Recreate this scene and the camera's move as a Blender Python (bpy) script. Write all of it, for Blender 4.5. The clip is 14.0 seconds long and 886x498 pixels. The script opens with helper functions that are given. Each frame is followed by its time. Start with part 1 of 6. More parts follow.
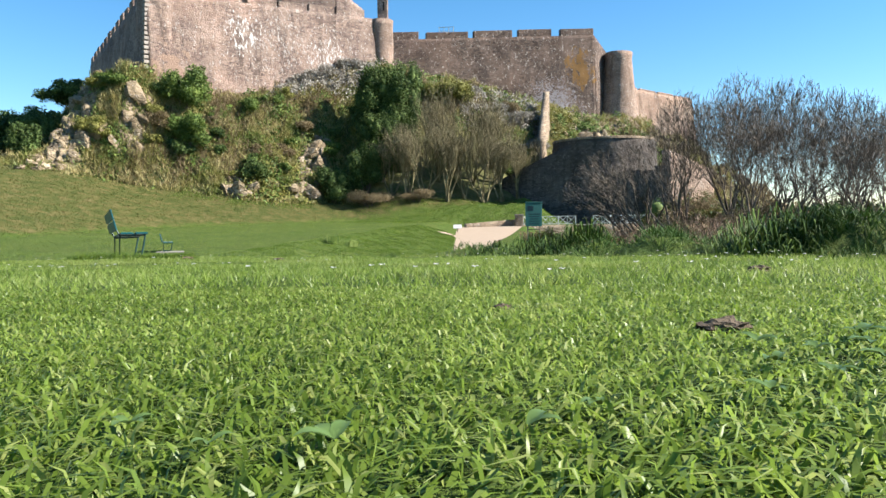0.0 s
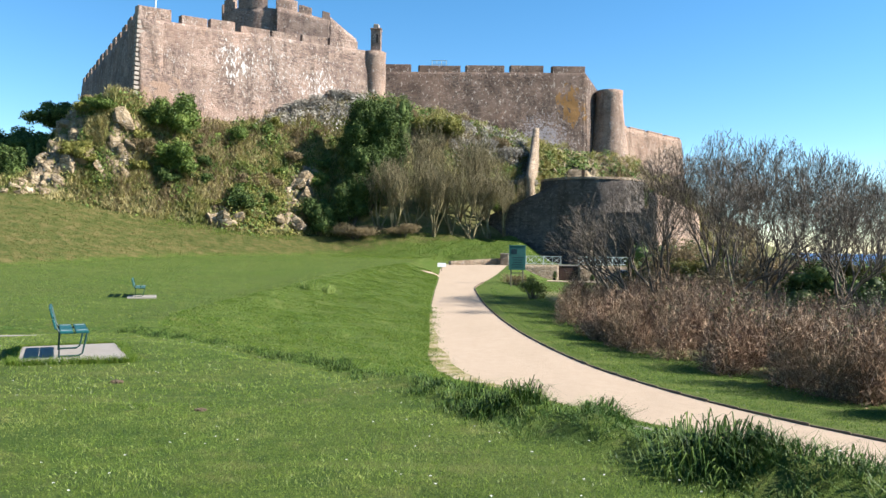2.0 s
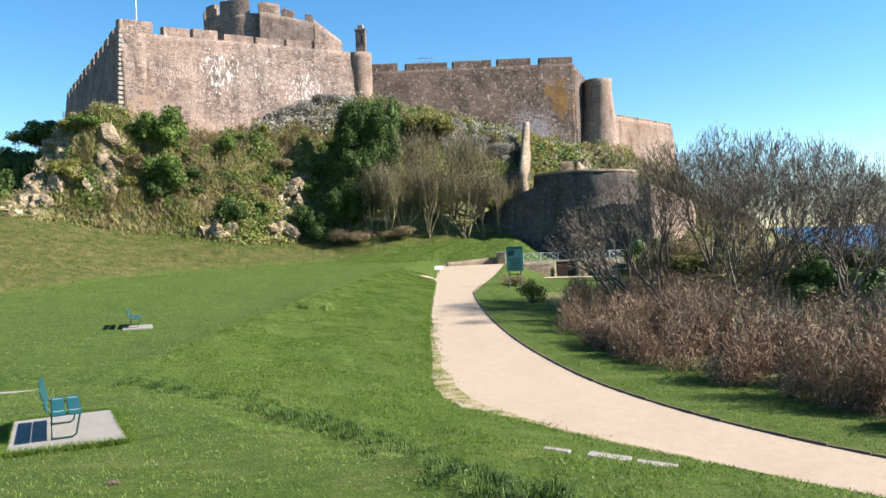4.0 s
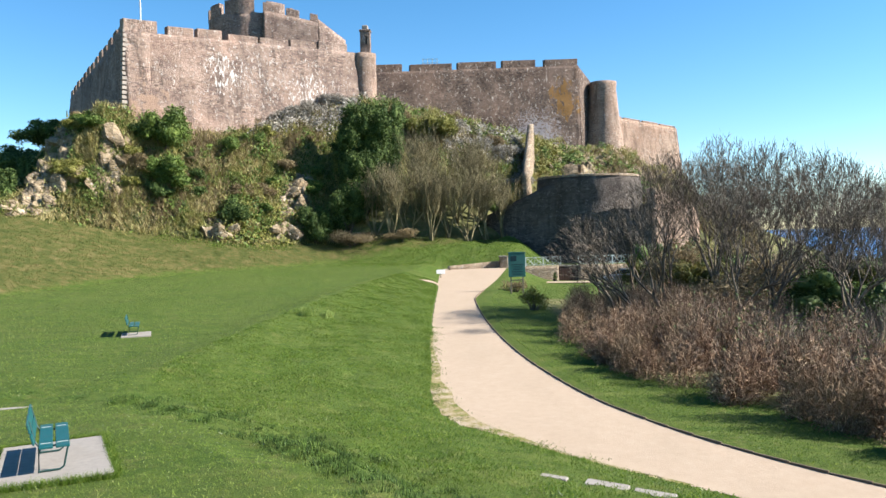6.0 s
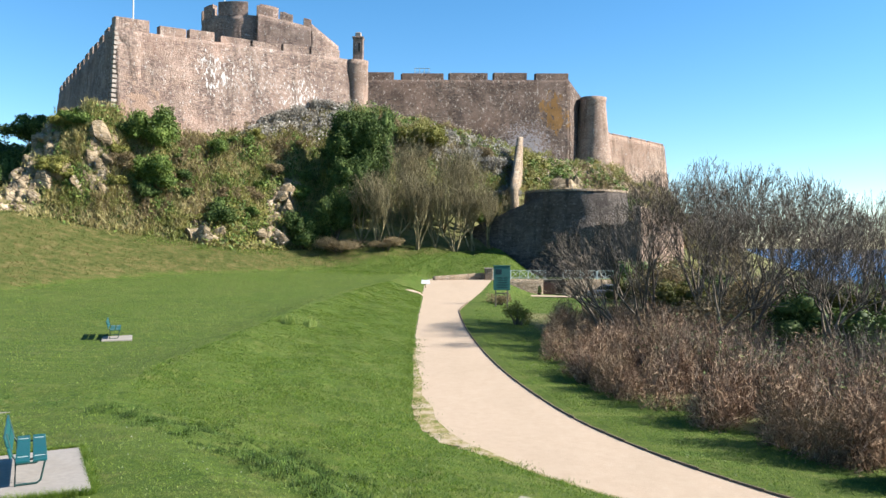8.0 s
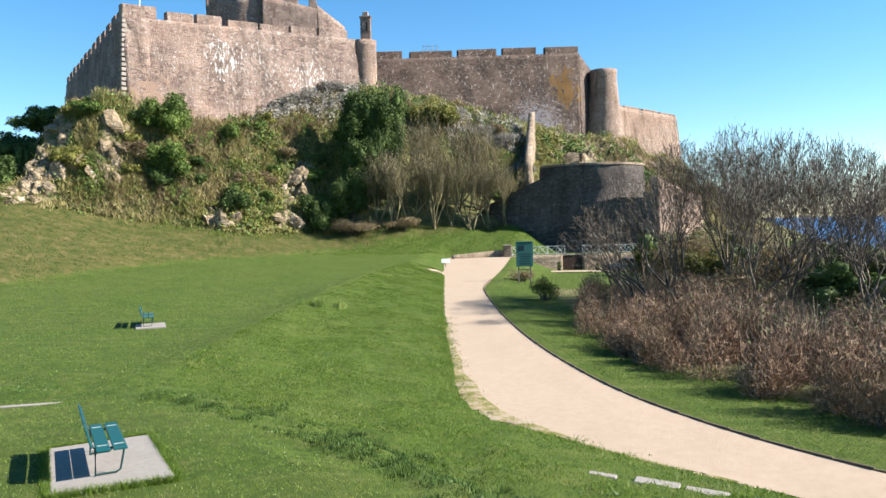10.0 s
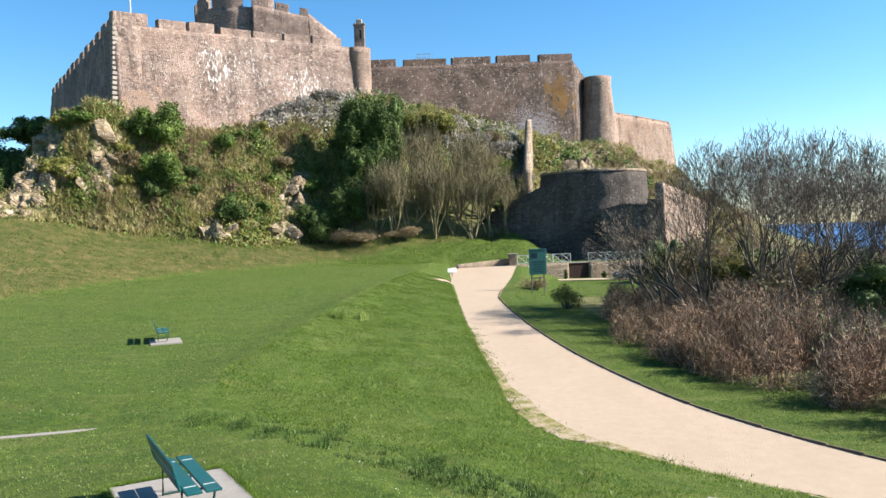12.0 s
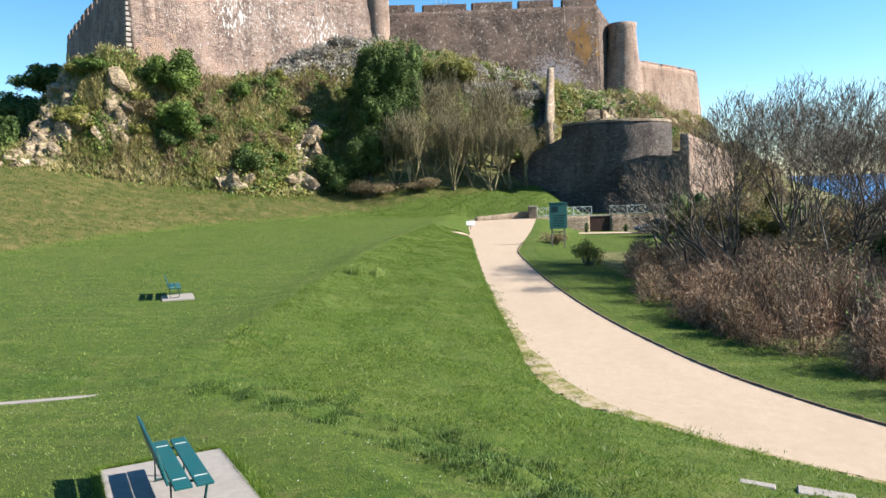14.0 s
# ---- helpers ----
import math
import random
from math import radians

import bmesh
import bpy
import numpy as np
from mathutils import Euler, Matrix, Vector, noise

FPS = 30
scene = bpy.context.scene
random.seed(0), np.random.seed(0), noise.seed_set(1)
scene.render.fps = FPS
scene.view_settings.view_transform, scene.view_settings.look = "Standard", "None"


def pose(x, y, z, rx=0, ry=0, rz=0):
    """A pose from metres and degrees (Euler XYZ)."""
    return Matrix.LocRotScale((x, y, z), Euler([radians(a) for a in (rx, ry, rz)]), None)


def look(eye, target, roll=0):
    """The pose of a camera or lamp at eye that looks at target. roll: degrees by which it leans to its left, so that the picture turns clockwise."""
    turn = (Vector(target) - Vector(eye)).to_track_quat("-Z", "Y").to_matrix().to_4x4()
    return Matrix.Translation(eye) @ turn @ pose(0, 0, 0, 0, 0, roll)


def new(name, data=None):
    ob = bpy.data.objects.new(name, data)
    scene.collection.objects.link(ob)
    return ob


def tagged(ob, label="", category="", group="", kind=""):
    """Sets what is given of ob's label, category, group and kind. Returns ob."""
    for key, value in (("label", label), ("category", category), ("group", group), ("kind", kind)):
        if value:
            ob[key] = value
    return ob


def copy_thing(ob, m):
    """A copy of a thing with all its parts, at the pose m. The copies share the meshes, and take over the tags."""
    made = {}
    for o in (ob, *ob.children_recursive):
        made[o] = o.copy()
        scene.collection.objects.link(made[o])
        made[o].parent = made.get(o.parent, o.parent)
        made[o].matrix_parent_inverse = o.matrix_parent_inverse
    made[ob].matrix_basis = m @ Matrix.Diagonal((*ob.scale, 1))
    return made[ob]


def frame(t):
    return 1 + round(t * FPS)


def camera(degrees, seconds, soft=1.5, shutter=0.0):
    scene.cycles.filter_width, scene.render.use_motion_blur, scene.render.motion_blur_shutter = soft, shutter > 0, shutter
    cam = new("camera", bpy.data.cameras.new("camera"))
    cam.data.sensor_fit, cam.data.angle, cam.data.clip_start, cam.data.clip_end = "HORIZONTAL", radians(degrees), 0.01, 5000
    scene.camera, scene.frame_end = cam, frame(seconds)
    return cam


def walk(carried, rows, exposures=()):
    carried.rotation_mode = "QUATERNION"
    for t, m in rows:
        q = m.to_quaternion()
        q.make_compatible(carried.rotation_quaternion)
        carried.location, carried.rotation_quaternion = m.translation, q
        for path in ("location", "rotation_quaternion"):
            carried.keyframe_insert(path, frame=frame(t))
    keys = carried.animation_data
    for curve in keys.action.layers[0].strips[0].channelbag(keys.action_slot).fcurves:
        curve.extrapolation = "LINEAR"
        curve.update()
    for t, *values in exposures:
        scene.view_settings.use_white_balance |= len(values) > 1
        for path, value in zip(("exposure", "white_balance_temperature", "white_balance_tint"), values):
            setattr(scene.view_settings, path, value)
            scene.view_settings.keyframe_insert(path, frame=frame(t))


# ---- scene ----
cam = camera(60.7, 14.0)
PATH = [
    (0, (0.018, -0.016, 0.121), (-0.056, 1.981, 0.049), -0.9),
    (0.5, (0.05, 0.014, 0.188), (-0.007, 2.013, 0.165), -1.4),
    (1, (0.226, -0.126, 0.648), (0.18, 1.871, 0.556), -0.9),
    (1.5, (0.365, 0.164, 1.196), (0.309, 2.163, 1.222), -1.6),
    (2, (0.618, 0.427, 1.549), (0.57, 2.426, 1.54), 0.9),
    (2.5, (0.698, 0.592, 1.891), (0.67, 2.592, 1.865), -1.4),
    (3, (0.598, 0.728, 2.146), (0.597, 2.728, 2.125), -2.5),
    (3.5, (0.499, 0.898, 2.346), (0.464, 2.898, 2.314), -1.9),
    (3.7, (0.476, 0.928, 2.462), (0.442, 2.928, 2.433), -2.0),
    (5.8, (0.646, 1.203, 3.115), (0.599, 3.202, 3.057), -1.3),
    (6, (0.625, 1.212, 3.168), (0.581, 3.211, 3.133), -1.4),
    (6.5, (0.576, 1.288, 3.293), (0.534, 3.288, 3.29), -2.0),
    (7, (0.609, 1.261, 3.545), (0.582, 3.261, 3.531), -2.0),
    (7.2, (0.665, 1.228, 3.525), (0.645, 3.228, 3.51), 0.7),
    (9.3, (0.063, 1.123, 3.429), (0.083, 3.123, 3.409), -0.1),
    (9.5, (-0.097, 1.23, 3.415), (-0.089, 3.23, 3.374), -0.5),
    (10, (-0.566, 1.575, 3.324), (-0.592, 3.574, 3.256), -1.3),
    (10.5, (-1.09, 1.983, 3.253), (-1.132, 3.982, 3.198), -1.3),
    (11, (-1.677, 2.432, 3.163), (-1.694, 4.432, 3.132), -1.4),
    (11.5, (-2.328, 2.931, 3.125), (-2.308, 4.931, 3.134), -3.2),
    (12, (-2.82, 3.491, 3.109), (-2.8, 5.49, 3.07), -2.0),
    (12.5, (-3.08, 3.976, 3.051), (-3.128, 5.971, 2.92), -1.8),
    (13, (-3.108, 4.317, 3.173), (-3.182, 6.256, 2.686), -1.1),
    (13.3, (-3.089, 4.491, 3.213), (-3.148, 6.401, 2.622), -0.9),
    (13.5, (-2.998, 4.53, 3.264), (-3.055, 6.462, 2.753), -1.3),
    (14, (-2.758, 4.591, 3.333), (-2.792, 6.583, 3.163), -1.7),
]
walk(cam, [(t, look(eye, target, roll)) for t, eye, target, roll in PATH])

# ---------------------------------------------------------------- world, sun
SUN_AZ, SUN_EL = radians(-3.0), radians(35.5)          # measured from +x towards +y
sun_dir = Vector((math.cos(SUN_AZ) * math.cos(SUN_EL), math.sin(SUN_AZ) * math.cos(SUN_EL), math.sin(SUN_EL)))
world = bpy.data.worlds.new("sky")
scene.world = world
world.use_nodes = True
wn = world.node_tree.nodes
sky = wn.new("ShaderNodeTexSky")
sky.sky_type, sky.sun_disc = "NISHITA", False
sky.sun_elevation, sky.sun_rotation = SUN_EL, radians(90) - SUN_AZ
sky.air_density, sky.dust_density, sky.ozone_density = 0.95, 0.05, 2.2
wn["Background"].inputs["Strength"].default_value = 0.066
deep = wn.new("ShaderNodeHueSaturation")
deep.inputs["Hue"].default_value = 0.492
deep.inputs["Saturation"].default_value, deep.inputs["Value"].default_value = 1.28, 1.0
world.node_tree.links.new(sky.outputs[0], deep.inputs["Color"])
clear = wn.new("ShaderNodeMix")
clear.data_type, clear.blend_type = "RGBA", "MULTIPLY"
clear.inputs[0].default_value, clear.inputs[7].default_value = 1.0, (0.92, 0.985, 1.06, 1)
world.node_tree.links.new(deep.outputs[0], clear.inputs[6])
world.node_tree.links.new(clear.outputs[2], wn["Background"].inputs["Color"])
sun_data = bpy.data.lights.new("sun", "SUN")
sun_data.energy, sun_data.angle, sun_data.color = 5.0, radians(0.5), (1.0, 0.95, 0.87)
scene.view_settings.exposure = 1.60
sun = new("sun", sun_data)
sun.matrix_world = look(sun_dir * 300, (0, 0, 0))


# ---------------------------------------------------------------- materials
TONE = 0.67                                            # all base colours below are noted this much too bright


class Shader:
    """A node material with short-hand for its nodes."""

    def __init__(self, name, rough=0.8, metal=0.0, spec=0.3):
        self.m = bpy.data.materials.new(name)
        self.m.use_nodes = True
        self.n, self.l = self.m.node_tree.nodes, self.m.node_tree.links
        self.b = self.n["Principled BSDF"]
        self.b.inputs["Roughness"].default_value = rough
        self.b.inputs["Metallic"].default_value = metal
        self.b.inputs["Specular IOR Level"].default_value = spec

    def put(self, socket, v):
        if hasattr(v, "is_output"):
            self.l.new(v, socket)
        elif isinstance(v, tuple) and len(v) == 3 and socket.type == "RGBA":
            socket.default_value = (*(k * TONE for k in v), 1)
        else:
            socket.default_value = v

    def pos(self, stretch=(1, 1, 1)):
        g = self.n.new("ShaderNodeNewGeometry")
        k = self.n.new("ShaderNodeVectorMath")
        k.operation = "MULTIPLY"
        self.l.new(g.outputs["Position"], k.inputs[0])
        k.inputs[1].default_value = stretch
        return k.outputs[0]

    def noise(self, scale, detail=4.0, rough=0.6, at=None, distort=0.0):
        t = self.n.new("ShaderNodeTexNoise")
        t.inputs["Scale"].default_value, t.inputs["Detail"].default_value = scale, detail
        t.inputs["Roughness"].default_value, t.inputs["Distortion"].default_value = rough, distort
        self.l.new(at or self.pos(), t.inputs["Vector"])
        return t.outputs["Fac"]

    def voronoi(self, scale, feature="F1", at=None, out="Distance"):
        t = self.n.new("ShaderNodeTexVoronoi")
        t.feature = feature
        t.inputs["Scale"].default_value = scale
        self.l.new(at or self.pos(), t.inputs["Vector"])
        return t.outputs[out]

    def ramp(self, fac, *stops):
        r = self.n.new("ShaderNodeValToRGB")
        e = r.color_ramp.elements
        while len(e) < len(stops):
            e.new(0.5)
        for k, (p, c) in zip(e, stops):
            k.position, k.color = p, (*(v * TONE for v in c), 1) if isinstance(c, tuple) else (c, c, c, 1)
        self.put(r.inputs[0], fac)
        return r.outputs[0]

    def mix(self, fac, a, b, kind="MIX"):
        x = self.n.new("ShaderNodeMix")
        x.data_type, x.blend_type = "RGBA", kind
        self.put(x.inputs[0], fac), self.put(x.inputs[6], a), self.put(x.inputs[7], b)
        return x.outputs[2]

    def math(self, op, a, b=0.0, clamp=False):
        x = self.n.new("ShaderNodeMath")
        x.operation, x.use_clamp = op, clamp
        self.put(x.inputs[0], a), self.put(x.inputs[1], b)
        return x.outputs[0]

    def attr(self, name):
        a = self.n.new("ShaderNodeAttribute")
        a.attribute_name = name
        return a.outputs["Fac"]

    def island(self):
        return self.n.new("ShaderNodeNewGeometry").outputs["Random Per Island"]

    def each(self):
        return self.n.new("ShaderNodeObjectInfo").outputs["Random"]

    def near(self, centre, radius):
        """1 at a place, falling to 0 at a distance, for patches of lichen and stain."""
        g = self.n.new("ShaderNodeNewGeometry")
        d = self.n.new("ShaderNodeVectorMath")
        d.operation = "DISTANCE"
        self.l.new(g.outputs["Position"], d.inputs[0])
        d.inputs[1].default_value = centre
        m = self.n.new("ShaderNodeMapRange")
        m.interpolation_type = "SMOOTHSTEP"
        self.l.new(d.outputs["Value"], m.inputs[0])
        m.inputs[1].default_value, m.inputs[2].default_value = radius, 0.0
        m.inputs[3].default_value, m.inputs[4].default_value = 0.0, 1.0
        return m.outputs[0]

    def done(self, colour, bump=None, strength=0.4, distance=0.05, rough=None):
        self.put(self.b.inputs["Base Color"], colour)
        if rough is not None:
            self.put(self.b.inputs["Roughness"], rough)
        if bump is not None:
            k = self.n.new("ShaderNodeBump")
            k.inputs["Strength"].default_value, k.inputs["Distance"].default_value = strength, distance
            self.l.new(bump, k.inputs["Height"])
            self.l.new(k.outputs[0], self.b.inputs["Normal"])
        return self.m


def leafy(name, dark, mid, light, big=0.35, thin=0.35, rough=0.6):
    """Foliage whose leaves differ one from another and in drifts."""
    s = Shader(name, rough, spec=0.25)
    c = s.ramp(s.island(), (0.0, dark), (0.5, mid), (1.0, light))
    c = s.mix(s.ramp(s.noise(big, 3), (0.35, 0.0), (0.65, 0.45)), c, dark)
    m = s.done(c)
    if thin:
        t = s.n.new("ShaderNodeBsdfTranslucent")
        x = s.n.new("ShaderNodeMixShader")
        x.inputs[0].default_value = thin
        s.l.new(c, t.inputs["Color"])
        s.l.new(s.b.outputs[0], x.inputs[1]), s.l.new(t.outputs[0], x.inputs[2])
        s.l.new(x.outputs[0], s.n["Material Output"].inputs["Surface"])
    return m


def ground_material():
    s = Shader("turf", 0.9, spec=0.15)
    fine, mid, big = s.noise(30, 6, 0.8), s.noise(3.4, 8, 0.78), s.noise(0.22, 5, 0.6)
    lawn = s.ramp(mid, (0.30, (0.026, 0.058, 0.007)), (0.46, (0.072, 0.126, 0.015)), (0.58, (0.115, 0.166, 0.024)), (0.74, (0.200, 0.218, 0.054)))
    lawn = s.mix(s.ramp(big, (0.42, 0.0), (0.62, 0.55)), lawn, (0.112, 0.146, 0.029))
    lawn = s.mix(s.ramp(s.noise(0.5, 5, 0.65), (0.52, 0.0), (0.66, 0.5)), lawn, (0.050, 0.095, 0.013))
    lawn = s.mix(s.ramp(fine, (0.34, 0.8), (0.58, 0.0)), lawn, (0.026, 0.052, 0.008))
    lawn = s.mix(s.ramp(s.noise(1.3, 7, 0.75), (0.54, 0.0), (0.66, 0.5)), lawn, (0.185, 0.180, 0.058))
    stripe = s.noise(0.9, 4, 0.6, s.pos((0.25, 1.6, 1)))
    lawn = s.mix(s.ramp(stripe, (0.54, 0.0), (0.70, 0.38)), lawn, (0.200, 0.215, 0.062))
    rough = s.ramp(s.noise(0.8, 8, 0.8), (0.32, (0.030, 0.050, 0.009)), (0.45, (0.075, 0.092, 0.020)), (0.55, (0.125, 0.116, 0.036)), (0.70, (0.240, 0.185, 0.085)))
    soil = s.ramp(s.noise(0.7, 7, 0.7), (0.3, (0.072, 0.081, 0.029)), (0.5, (0.156, 0.156, 0.060)), (0.68, (0.260, 0.215, 0.111)), (0.85, (0.390, 0.319, 0.208)))
    edge = s.math("SUBTRACT", s.noise(0.8, 5, 0.7), 0.5)
    k1 = s.math("ADD", s.attr("rough"), s.math("MULTIPLY", edge, 0.9), True)
    k2 = s.math("ADD", s.attr("hill"), s.math("MULTIPLY", edge, 0.6), True)
    c = s.mix(s.ramp(k1, (0.35, 0.0), (0.65, 1.0)), lawn, rough)
    c = s.mix(s.ramp(k2, (0.35, 0.0), (0.65, 1.0)), c, soil)
    h = s.math("ADD", s.math("MULTIPLY", fine, 0.5), mid)
    return s.done(c, h, 0.8, 0.07)


def masonry(name, tones, cell=2.4, extra=None, joint=(0.17, 0.145, 0.125), fleck=0.8):
    """Rough coursed rubble: stones of uneven tone in paler joints, stained and weathered."""
    s = Shader(name, 0.92, spec=0.15)
    at = s.pos((1, 1, 2.1))
    warp = s.n.new("ShaderNodeVectorMath")
    warp.operation = "ADD"
    wob = s.n.new("ShaderNodeTexNoise")
    wob.inputs["Scale"].default_value = 1.3
    s.l.new(at, wob.inputs["Vector"])
    sc = s.n.new("ShaderNodeVectorMath")
    sc.operation = "SCALE"
    sc.inputs["Scale"].default_value = 0.35
    s.l.new(wob.outputs["Color"], sc.inputs[0])
    s.l.new(at, warp.inputs[0]), s.l.new(sc.outputs[0], warp.inputs[1])
    at = warp.outputs[0]
    stone = s.n.new("ShaderNodeSeparateColor")
    s.l.new(s.voronoi(cell, "F1", at, "Color"), stone.inputs[0])
    c = s.ramp(stone.outputs[0], *[(k / (len(tones) - 1), t) for k, t in enumerate(tones)])
    gap = s.voronoi(cell, "DISTANCE_TO_EDGE", at)
    c = s.mix(s.ramp(gap, (0.02, 0.75), (0.09, 0.0)), c, joint)
    c = s.mix(s.ramp(s.noise(0.16, 5, 0.65), (0.4, 0.0), (0.62, 0.75)), c, tones[0])
    c = s.mix(s.ramp(s.noise(0.30, 6, 0.7), (0.45, 0.0), (0.68, 0.6)), c, tones[-1])
    c = s.mix(s.ramp(s.noise(0.11, 4, 0.6), (0.50, 0.0), (0.66, 0.25)), c, tuple(v * w for v, w in zip(tones[len(tones) // 2], (1.25, 1.12, 1.05))))
    streak = s.noise(0.7, 5, 0.7, s.pos((1.2, 1.2, 0.16)))
    c = s.mix(s.ramp(streak, (0.50, 0.0), (0.70, 0.6)), c, (0.060, 0.050, 0.045))
    flecks = s.ramp(s.noise(2.4, 5, 0.8, s.pos((1, 1, 0.7))), (0.58, 0.0), (0.62, 0.85))
    c = s.mix(s.math("MULTIPLY", flecks, fleck), c, (0.66, 0.60, 0.54))
    for centre, radius, colour, size, lo, tall in extra or ():
        k = s.math("ADD", s.noise(size, 4, 0.7, s.pos((1, 1, tall))), s.math("MULTIPLY", s.near(centre, radius), 0.32))
        c = s.mix(s.ramp(k, (lo, 0.0), (lo + 0.05, 0.95)), c, colour)
    h = s.math("ADD", s.ramp(gap, (0.0, 0.0), (0.12, 1.0)), s.noise(9, 5, 0.7))
    return s.done(c, h, 0.65, 0.12)


def plain(name, colour, rough=0.6, metal=0.0, vary=0.25, scale=12.0, bump=0.15, spec=0.3, dirt=(0.10, 0.09, 0.075)):
    """Paint, metal, timber or concrete with slight wear and grime."""
    s = Shader(name, rough, metal, spec)
    c = s.mix(s.ramp(s.noise(scale, 5, 0.65), (0.3, vary), (0.62, 0.0)), colour, tuple(v * 0.55 for v in colour))
    c = s.mix(s.ramp(s.noise(scale * 0.17, 4, 0.6), (0.5, 0.0), (0.8, vary)), c, dirt)
    return s.done(c, s.noise(scale * 3, 4, 0.7), bump, 0.01)


def gravel_material():
    s = Shader("pale_gravel", 0.95, spec=0.1)
    c = s.ramp(s.noise(3.0, 6, 0.7), (0.3, (0.460, 0.352, 0.258)), (0.55, (0.500, 0.390, 0.290)), (0.8, (0.535, 0.430, 0.325)))
    c = s.mix(s.ramp(s.noise(0.35, 4, 0.6, s.pos((1, 0.5, 1))), (0.45, 0.0), (0.75, 0.3)), c, (0.36, 0.28, 0.20))
    return s.done(c, s.noise(45, 4, 0.8), 0.5, 0.02)


def water_material():
    s = Shader("sea_water", 0.55, spec=0.08)
    c = s.ramp(s.noise(0.004, 4), (0.3, (0.020, 0.105, 0.270)), (0.7, (0.035, 0.150, 0.340)))
    return s.done(c, s.noise(0.6, 5, 0.7), 0.25, 0.2)


def patchy(name, tones, scale=0.22, thin=0.35):
    """Low growth whose colour comes in drifts, with slight differences from leaf to leaf."""
    s = Shader(name, 0.7, spec=0.2)
    c = s.ramp(s.noise(scale, 6, 0.68), *[(0.30 + 0.42 * k / (len(tones) - 1), t) for k, t in enumerate(tones)])
    c = s.mix(s.ramp(s.island(), (0.0, 0.5), (0.5, 0.0)), c, tuple(v * 0.5 for v in tones[1]))
    c = s.mix(s.ramp(s.island(), (0.7, 0.0), (1.0, 0.5)), c, tuple(min(0.7, v * 1.5) for v in tones[-2]))
    m = s.done(c)
    t = s.n.new("ShaderNodeBsdfTranslucent")
    x = s.n.new("ShaderNodeMixShader")
    x.inputs[0].default_value = thin
    s.l.new(c, t.inputs["Color"])
    s.l.new(s.b.outputs[0], x.inputs[1]), s.l.new(t.outputs[0], x.inputs[2])
    s.l.new(x.outputs[0], s.n["Material Output"].inputs["Surface"])
    return m


def lawn_blades(name="lawn_blades", way=(1.0, 1.0, 1.0), dim=1.0):
    """Mown grass: green, yellowed and mossy patches of several sizes, drawn out along the mower's way."""
    def tone(*c):
        return tuple(v * dim for v in c)
    s = Shader(name, 0.4, spec=0.3)
    c = s.ramp(s.noise(1.1, 6, 0.72, s.pos(way)), (0.32, tone(0.075, 0.130, 0.018)), (0.46, tone(0.185, 0.265, 0.040)), (0.57, tone(0.255, 0.345, 0.066)), (0.72, tone(0.420, 0.430, 0.150)))
    c = s.mix(s.ramp(s.noise(0.33, 5, 0.65, s.pos(way)), (0.50, 0.0), (0.64, 0.62)), c, tone(0.325, 0.330, 0.098))
    c = s.mix(s.ramp(s.noise(0.55, 6, 0.7, s.pos((0.4, 1.3, 1))), (0.53, 0.0), (0.66, 0.6)), c, tone(0.095, 0.160, 0.026))
    c = s.mix(s.ramp(s.noise(4.5, 5, 0.7), (0.52, 0.0), (0.66, 0.35)), c, tone(0.070, 0.125, 0.017))
    c = s.mix(s.ramp(s.island(), (0.0, 0.55), (0.42, 0.0)), c, tone(0.070, 0.125, 0.018))
    c = s.mix(s.ramp(s.island(), (0.66, 0.0), (1.0, 0.45)), c, tone(0.500, 0.500, 0.200))
    m = s.done(c)
    t = s.n.new("ShaderNodeBsdfTranslucent")
    x = s.n.new("ShaderNodeMixShader")
    x.inputs[0].default_value = 0.52
    s.l.new(c, t.inputs["Color"])
    s.l.new(s.b.outputs[0], x.inputs[1]), s.l.new(t.outputs[0], x.inputs[2])
    s.l.new(x.outputs[0], s.n["Material Output"].inputs["Surface"])
    return m


def hedge_material():
    s = Shader("brown_hedge_twigs", 0.9, spec=0.15)
    c = s.ramp(s.island(), (0.0, (0.110, 0.062, 0.038)), (0.55, (0.300, 0.182, 0.112)), (1.0, (0.680, 0.500, 0.345)))
    c = s.mix(s.ramp(s.noise(0.35, 3), (0.48, 0.0), (0.62, 0.6)), c, (0.300, 0.215, 0.125))
    c = s.mix(s.ramp(s.noise(0.55, 3, 0.6, s.pos((1, 1, 0.3))), (0.55, 0.0), (0.7, 0.7)), c, (0.070, 0.064, 0.038))
    return s.done(c)


def verge_material():
    s = Shader("worn_verge", 0.95, spec=0.1)
    k = s.noise(1.6, 6, 0.7)
    c = s.ramp(k, (0.36, (0.140, 0.165, 0.040)), (0.45, (0.270, 0.240, 0.090)), (0.52, (0.400, 0.320, 0.190)), (0.62, (0.485, 0.392, 0.292)))
    return s.done(c, s.noise(30, 5, 0.8), 0.7, 0.03)


